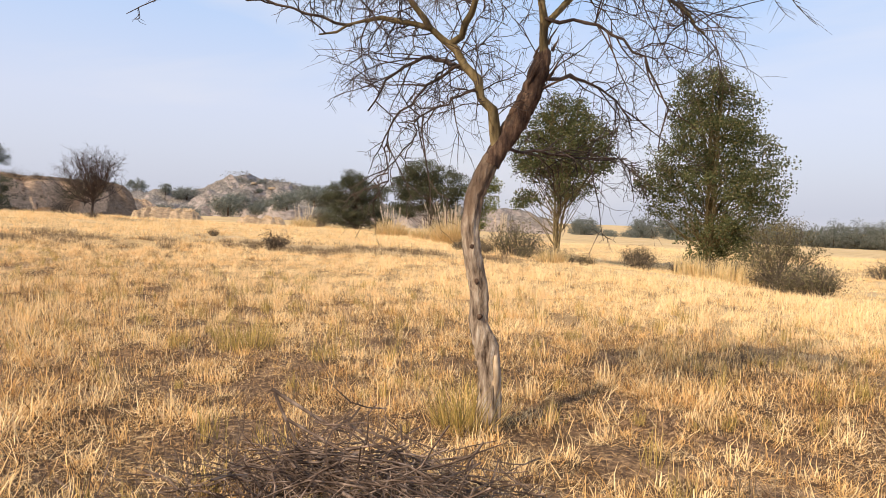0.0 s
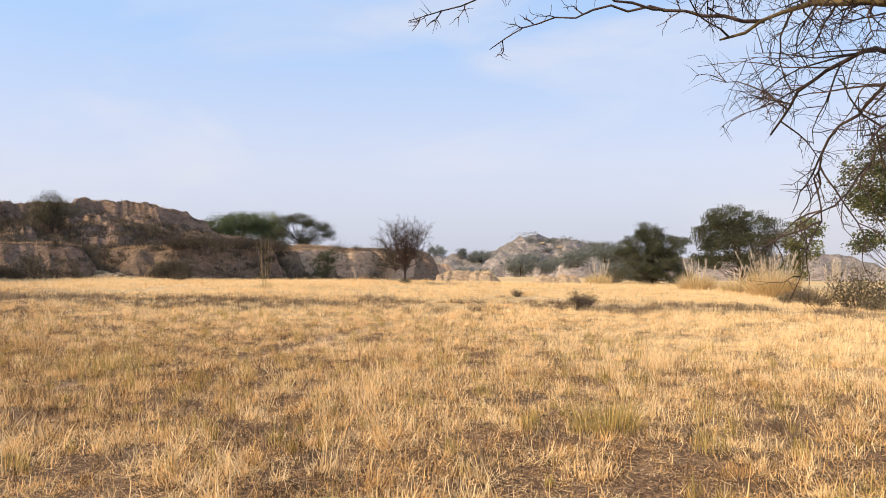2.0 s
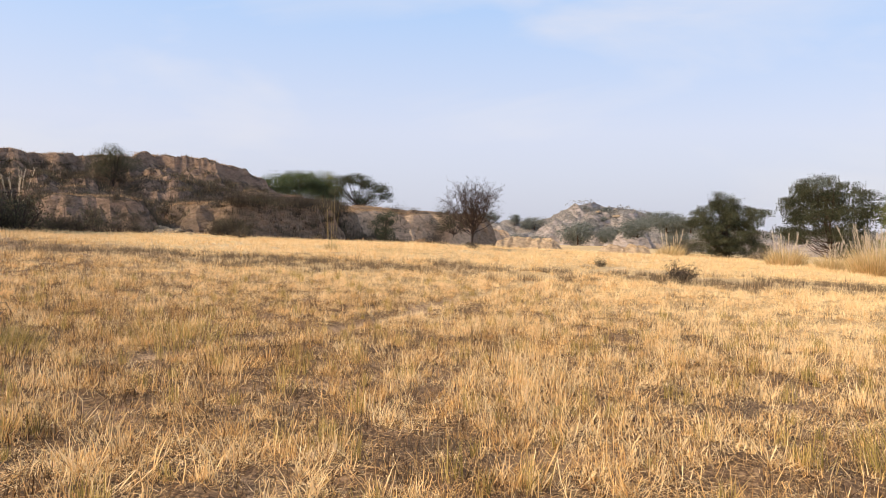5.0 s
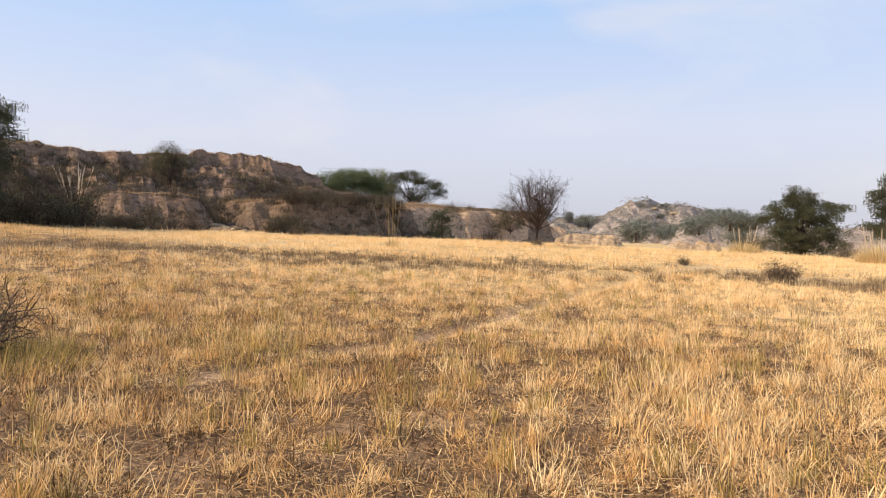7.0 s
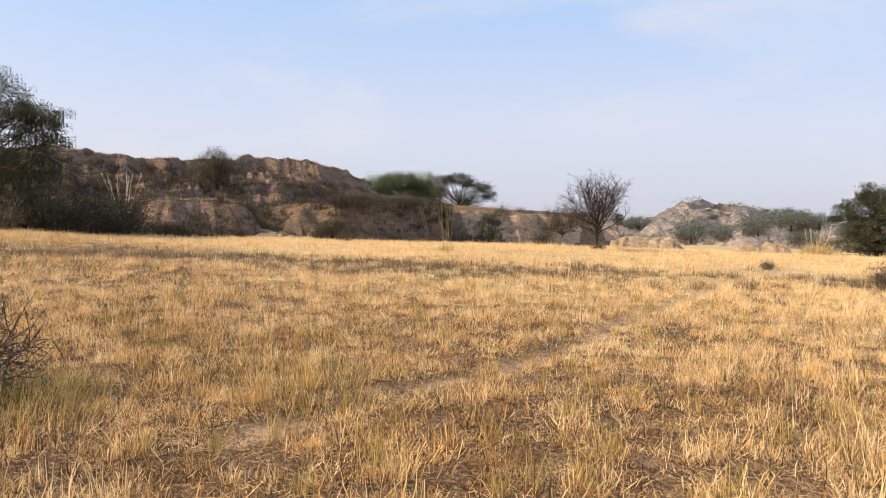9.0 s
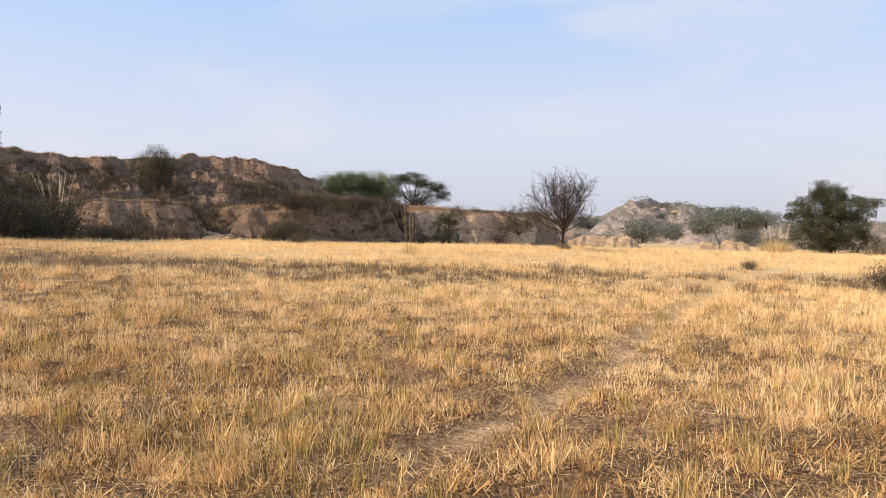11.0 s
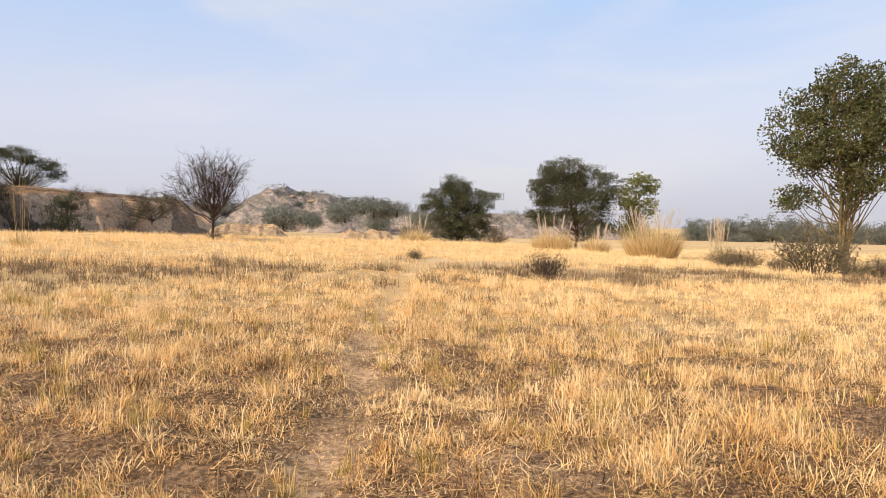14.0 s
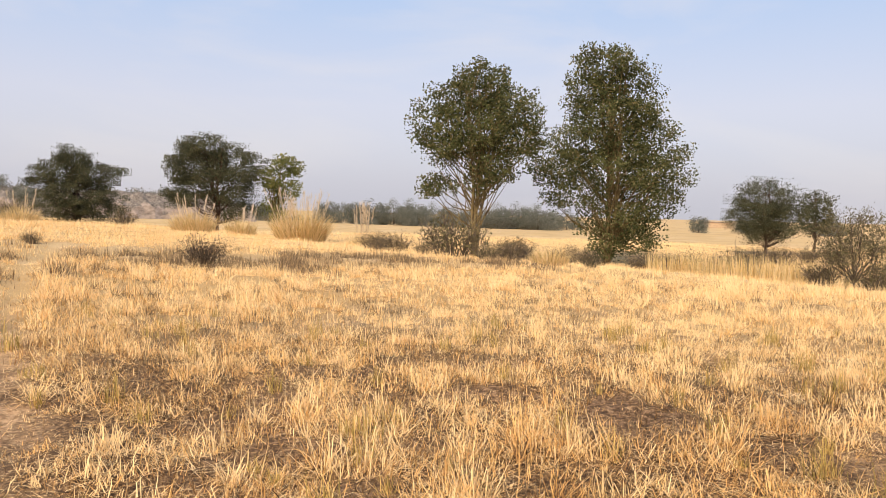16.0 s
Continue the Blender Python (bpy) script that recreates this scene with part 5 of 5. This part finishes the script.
# tall dry grass along the field's lower edge
cx, cy = np.repeat(rng.uniform(-5.2, -0.4, 130), 14), None
cy = np.repeat(29.8 - 0.72 * (cx[::14] + 4.6) + rng.normal(size=130) * 0.5, 14)
m = len(cx)
cx, cy = cx + rng.normal(size=m) * 0.07, cy + rng.normal(size=m) * 0.07
v, f, t = blades(cx, cy, height(cx, cy) - 0.02, rng.uniform(0.4, 0.95, m), np.abs(rng.normal(size=m)) * 0.16, np.full(m, 0.016), rng.uniform(0, 6.28, m), rng.uniform(0.2, 1, m), 0.5)
tagged(new("tall_grass", mesh_of("tall_grass", v, f, M_reed, False, [("tone", t)])), "fringe of tall pale grass at the field's lower edge", "grass", kind="stuff")

# a low pale building far across the plain
house = tagged(new("farm_building"), "low whitewashed building far across the plain", "building")
for nm, w, d, h, z, mt in (("wall", 13, 6, 2.6, 1.3, M_rock), ("roof", 13.8, 6.8, 0.35, 2.78, M_far_hill)):
    bm = bmesh.new()
    bmesh.ops.create_cube(bm, size=1, matrix=Matrix.Translation((0, 0, z)) @ Matrix.Diagonal((w, d, h, 1)))
    me = bpy.data.meshes.new(nm)
    bm.to_mesh(me)
    bm.free()
    me.materials.append(mt)
    part(nm, me, house)
house.matrix_world = pose(108.9, 332.2, ground_z(108.9, 332.2), 0, 0, 12)


# ---- brush pile ----
def brush_pile(x, y, yaw):
    root = tagged(new("brush_pile"), "heap of cut dry thorny branches on the grass", "brush pile")
    geo = Geo()
    for k in range(560):
        s = float(np.clip(rng.normal() * 0.55 - 0.05, -1.25, 0.95))
        crest = 0.46 * max(0.0, 1 - abs(s - 0.05) / 1.0) + 0.08
        d = rng.normal() * 0.26
        zc = crest * rng.uniform(0.1, 1.0) * max(0.1, 1 - abs(d) / 0.7)
        way = np.array([rng.normal(), rng.normal() * 0.7, rng.normal() * 0.18 - 0.12 * np.sign(s)])
        way /= np.linalg.norm(way)
        ln = rng.uniform(0.2, 0.75)
        line = bend(np.array([s, d, zc + 0.03]) - way * ln / 2, way, ln, 0.0, 0.16, 6)
        line[:, 2] = np.maximum(line[:, 2], 0.01)
        geo.tube(line, np.linspace(0.0055, 0.002, 6) * rng.uniform(0.5, 1.4), 4, 0.06)
        if k % 2:
            twigs(geo, line, 3, 0.18, 0.0, 0, 0.0025, 0.9, 0.2)
    ob = part("stick_tangle", geo.mesh("stick_tangle", M_stick), root, "tangle of thin dry sticks")
    ob["kind"] = "stuff"
    for a, b, r in (((-0.42, 0.25, 0.62), (0.45, 0.1, 0.28), 0.014), ((-0.40, 0.24, 0.60), (-0.1, 0.0, 0.2), 0.012), ((-0.30, 0.1, 0.50), (0.55, -0.1, 0.16), 0.012), ((0.05, -0.35, 0.30), (0.75, -0.5, 0.1), 0.013),
                    ((-0.15, -0.4, 0.26), (0.6, -0.45, 0.14), 0.010), ((-0.9, -0.2, 0.12), (-0.3, -0.3, 0.2), 0.010), ((-1.0, 0.0, 0.25), (-0.5, -0.15, 0.06), 0.009), ((0.0, 0.1, 0.5), (0.7, 0.3, 0.08), 0.011)):
        geo = Geo()
        a, b = np.array(a), np.array(b)
        line = resample([a, a * 0.6 + b * 0.4 + rng.normal(size=3) * 0.04, a * 0.3 + b * 0.7 + rng.normal(size=3) * 0.03, b], 9)
        geo.tube(line, np.linspace(r * 0.75, r * 0.35, 9), 6, 0.06)
        twigs(geo, line, 5, 0.22, 0.0, 0, 0.004, 0.9, 0.2)
        part("branch", geo.mesh("branch", M_stick), root, "long bent dry branch")
    root.matrix_world = pose(x, y, ground_z(x, y), 0, 0, yaw)


brush_pile(-2.10, 3.0, YAW0)


# ---- grass of the field ----
def scatter(x0, x1, y0, y1, density):
    n = int((x1 - x0) * (y1 - y0) * density)
    return rng.uniform(x0, x1, n), rng.uniform(y0, y1, n)


WALKED = [(0.0, 0.0), (-2.0, 0.9), (-6.5, 1.6), (-10.2, 2.5), (-12.8, 4.1)]


def growth(x, y):
    """How thickly grass grows, its height, its tone."""
    trail = S((line_dist(x, y, TRAIL) + 0.16 * vnoise(x, y, 0.5, 21) - 0.05) / 0.36)
    bare = S((vnoise(x, y, 1.1, 31) + 0.8 * vnoise(x, y, 0.4, 32) - 0.7) / 0.3)
    band = 1 - S((line_dist(x, y, BAND) + 1.2 * vnoise(x, y, 1.6, 23) - 0.5) / 2.4)
    beyond = S((-(x + 22) * 0.72 + (y - 17) * 0.7 - 2.0) / 4)
    pale = S((x + 17 + 0.35 * (y - 12)) / 8) * S((y - 8.5) / 6)
    away = line_dist(x, y, WALKED)
    near = 1 - S((away - 16) / 14)
    gaps = S((0.25 * vnoise(x, y, 0.5, 38) + 1.0 * vnoise(x, y, 0.21, 39) + 0.42) / 0.6)
    full = np.maximum(beyond, 0.4 * pale)
    thick = (0.16 + 0.84 * trail) * (1 - 0.15 * bare) * (1 - 0.75 * band) * (0.95 + 0.12 * vnoise(x, y, 1.2, 33)) * np.maximum(0.2 + 0.8 * gaps, full)
    tall = (0.85 + 0.3 * vnoise(x, y, 1.7, 35)) * (1 - 0.4 * band) * (1 + 0.15 * beyond) * (0.35 + 0.65 * trail) * (1 + near * (0.7 * gaps - 0.35))
    tone = 0.55 + 0.13 * vnoise(x, y, 2.8, 36) + 0.15 * vnoise(x, y, 0.8, 37) + 0.24 * beyond + 0.30 * pale - 0.06 * band
    tone = tone + 0.16 * S((away - 5) / 7) * S((y - 4) / 7) - 0.14 * (1 - S((y - 3.5) / 6)) * S((-8.5 - x) / 4)
    # gaps get a darker tone, clumps a lighter: shade between them as colour
    tone = tone + near * (0.40 * gaps - 0.22) * (1 - 0.5 * full) + 0.2 * (1 - trail)
    tone = tone - 0.15 * (1 - S((away - 1.5) / 3)) + 0.11 * S((away - 3.5) / 4)
    # browner stand beyond the bare tree: its crown's shadow put into the tone
    tone = tone - 0.30 * (1 - S((np.hypot((x + 0.6) * 0.8, y - 8.3) + 0.8 * vnoise(x, y, 1.0, 96) - 1.4) / 2.0))
    return np.clip(thick, 0, 1), tall, tone


def tufts(x, y, per, length, width, lean, far=False, shift=0.0, spread=0.035, lift=-0.01, even=1.0):
    thick, tall, tone = growth(x, y)
    thick = thick ** even
    keep = rng.uniform(0, 1, len(x)) < thick
    x, y, tall, tone = x[keep], y[keep], tall[keep], tone[keep]
    size = rng.gamma(2.6, 0.36, len(x))
    k = np.maximum(1, rng.poisson(per * np.clip(size, 0.3, 2.2)))
    own = rng.normal(size=len(x)) * 0.27
    lay_a, lay_l = rng.uniform(0, 2 * np.pi, len(x)), np.abs(rng.normal(size=len(x))) * 0.5
    rep = lambda q: np.repeat(q, k)
    n = k.sum()
    a = rep(lay_a) + rng.normal(size=n) * 1.5
    bx, by = rep(x) + rng.normal(size=n) * spread * rep(size), rep(y) + rng.normal(size=n) * spread * rep(size)
    ln = length * rep(tall * np.clip(size, 0.4, 1.6)) * rng.uniform(0.35, 1.15, n)
    le = np.abs(rng.normal(size=n)) * lean + rep(lay_l) * lean
    tn = rep(tone + own) + rng.normal(size=n) * 0.16 + shift
    z = height(bx, by) + lift
    w = width * rng.uniform(0.5, 1.4, n)
    return single_blades(bx, by, z, ln, np.minimum(le, 1.45), w, a, tn) if far else blades(bx, by, z, ln, np.minimum(le, 1.5), w, a, tn, 0.9, 1.1)


def zone(x, y, near, far):
    d = line_dist(x, y, WALKED)
    ahead = (y > -1.6 - 0.33 * x) & (x > -9) | (x <= -9) & (y > -1.0)
    keep = (d >= near) & (d < far) & ahead & ((x < -1.2) | (y > 2.2))
    return x[keep], y[keep]


x, y = zone(*scatter(-28, 12, -2, 20, 30), 0, 12.2)
near_grass = tufts(x, y, 32, 0.18, 0.0062, 0.95, False, 0.26, 0.036)
x, y = zone(*scatter(-28, 12, -2, 20, 45), 0, 12.2)
bent_straw = tufts(x, y, 7, 0.14, 0.0062, 1.5, False, 0.24, 0.05, 0.02)
# under-layer: tone dropped far down, painting the shade between tufts into its blades
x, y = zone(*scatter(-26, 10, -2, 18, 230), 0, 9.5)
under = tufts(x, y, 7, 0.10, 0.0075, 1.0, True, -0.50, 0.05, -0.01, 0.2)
x, y = zone(*scatter(-26, 10, -2, 18, 260), 0, 9.5)
litter = tufts(x, y, 5, 0.11, 0.0060, 1.6, True, 0.10, 0.07, 0.016, 0.5)
x, y = zone(*scatter(-36, 16, -2, 28, 34), 12.0, 19)
mid_grass = tufts(x, y, 26, 0.19, 0.0115, 1.05, True, 0.30, 0.045)
# same darkened layer farther out, again shade carried by blade colour
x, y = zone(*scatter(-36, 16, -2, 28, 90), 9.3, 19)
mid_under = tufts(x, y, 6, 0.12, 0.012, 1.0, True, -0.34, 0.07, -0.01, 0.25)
x, y = zone(*scatter(-60, 26, -2, 52, 30), 18.7, 38)
far_grass = tufts(x, y, 9, 0.165, 0.0145, 0.65, True, 0.02, 0.08)
x, y = zone(*scatter(-64, 50, -2, 84, 9), 37.5, 72)
edge_grass = tufts(x, y, 6, 0.18, 0.028, 0.42, True, 0.02, 0.15)
x, y = scatter(-30, 14, -16, 12, 26)
keep = ~((y > -1.6 - 0.33 * x) & (x > -9) & ((x < -1.2) | (y > 2.2)) | (x <= -9) & (y > -1.0)) & (line_dist(x, y, WALKED) < 14)
back_grass = tufts(x[keep], y[keep], 6, 0.18, 0.010, 0.6, True, 0.06, 0.06)
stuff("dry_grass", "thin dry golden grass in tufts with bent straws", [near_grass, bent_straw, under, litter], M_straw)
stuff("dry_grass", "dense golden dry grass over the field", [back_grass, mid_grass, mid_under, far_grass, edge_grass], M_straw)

# greener tussocks among the straw
gx_, gy_ = zone(*scatter(-24, 6, -1, 14, 1.7), 0.0, 12)
n = 34
rep = lambda q: np.repeat(q, n)
size = rng.uniform(0.4, 1.1, len(gx_))
bx, by = rep(gx_) + rng.normal(size=len(gx_) * n) * 0.05 * rep(size), rep(gy_) + rng.normal(size=len(gx_) * n) * 0.05 * rep(size)
m = len(bx)
tuss = blades(bx, by, height(bx, by) - 0.01, 0.30 * rep(size) * rng.uniform(0.4, 1.15, m), np.abs(rng.normal(size=m)) * 0.34, np.full(m, 0.0055), rng.uniform(0, 6.28, m), rng.uniform(0, 1, m), 0.5)
stuff("green_grass", "scattered tussocks of olive green grass", [tuss], M_green)


def tussock(label, x, y, radius, tall, count):
    a, e = rng.uniform(0, 2 * np.pi, count), np.sqrt(rng.uniform(0, 1, count))
    px, py = x + np.cos(a) * e * radius, y + np.sin(a) * e * radius
    v, f, t = blades(px, py, height(px, py) - 0.02, tall * rng.uniform(0.35, 1.15, count), np.abs(rng.normal(size=count)) * 0.25 + 0.5 * e * rng.uniform(0.3, 1, count), np.full(count, 0.006), a + rng.normal(size=count) * 0.6, rng.uniform(0, 1, count), 0.6)
    tagged(new("tussock", mesh_of("tussock", v, f, M_green, False, [("tone", t)])), label, "grass tussock", kind="stuff")


tussock("green-yellow grass tussock round the tree's foot", -2.32, 4.86, 0.24, 0.44, 330)
tussock("large yellow-green tussock in the field", -5.7, 6.25, 0.34, 0.42, 330)
tussock("green grass round the thorn bush's foot", -14.2, 1.5, 0.85, 0.40, 950)
tussock("broad band of olive tussock grass", -14.6, 4.2, 0.9, 0.33, 420)
tussock("broad band of olive tussock grass", -13.6, 3.9, 0.7, 0.33, 260)

# grey dead herbs along the low step in the field
x, y = scatter(-40, -8, 0, 30, 5.5)
keep = (line_dist(x, y, BAND) + 1.6 * vnoise(x, y, 1.6, 23) < 2.0 + 0.8 * rng.normal(size=len(x))) & (line_dist(x, y, TRAIL) > 0.35) & (vnoise(x, y, 2.2, 73) > -0.45)
x, y = x[keep], y[keep]
n = 44
bx, by = np.repeat(x, n) + rng.normal(size=len(x) * n) * 0.13, np.repeat(y, n) + rng.normal(size=len(x) * n) * 0.13
m = len(bx)
herbs = single_blades(bx, by, height(bx, by) - 0.01, rng.uniform(0.07, 0.30, m) * (1 + 0.4 * vnoise(bx, by, 1.0, 72)), np.abs(rng.normal(size=m)) * 0.7, np.full(m, 0.013), rng.uniform(0, 6.28, m), rng.uniform(0, 1, m))
stuff("dead_herbs", "low grey-brown dead herbs along a bare earthen step", [herbs], M_herb, "plants")
x, y = zone(*scatter(-34, 12, -2, 26, 3.4), 0.8, 20)
keep = (line_dist(x, y, TRAIL) > 0.5) & (vnoise(x, y, 1.4, 97) > -0.35)
x, y = x[keep], y[keep]
n = 26
wide = np.repeat(rng.uniform(0.04, 0.12, len(x)), n)
bx, by = np.repeat(x, n) + rng.normal(size=len(x) * n) * wide, np.repeat(y, n) + rng.normal(size=len(x) * n) * wide
m = len(bx)
dark_herbs = single_blades(bx, by, height(bx, by) - 0.01, rng.uniform(0.05, 0.19, m), np.abs(rng.normal(size=m)) * 0.7, np.full(m, 0.009), rng.uniform(0, 6.28, m), 0.7 * rng.uniform(0, 1, m))
stuff("dead_herbs", "small dark dead herbs scattered among the straw", [dark_herbs], M_herb, "plants")
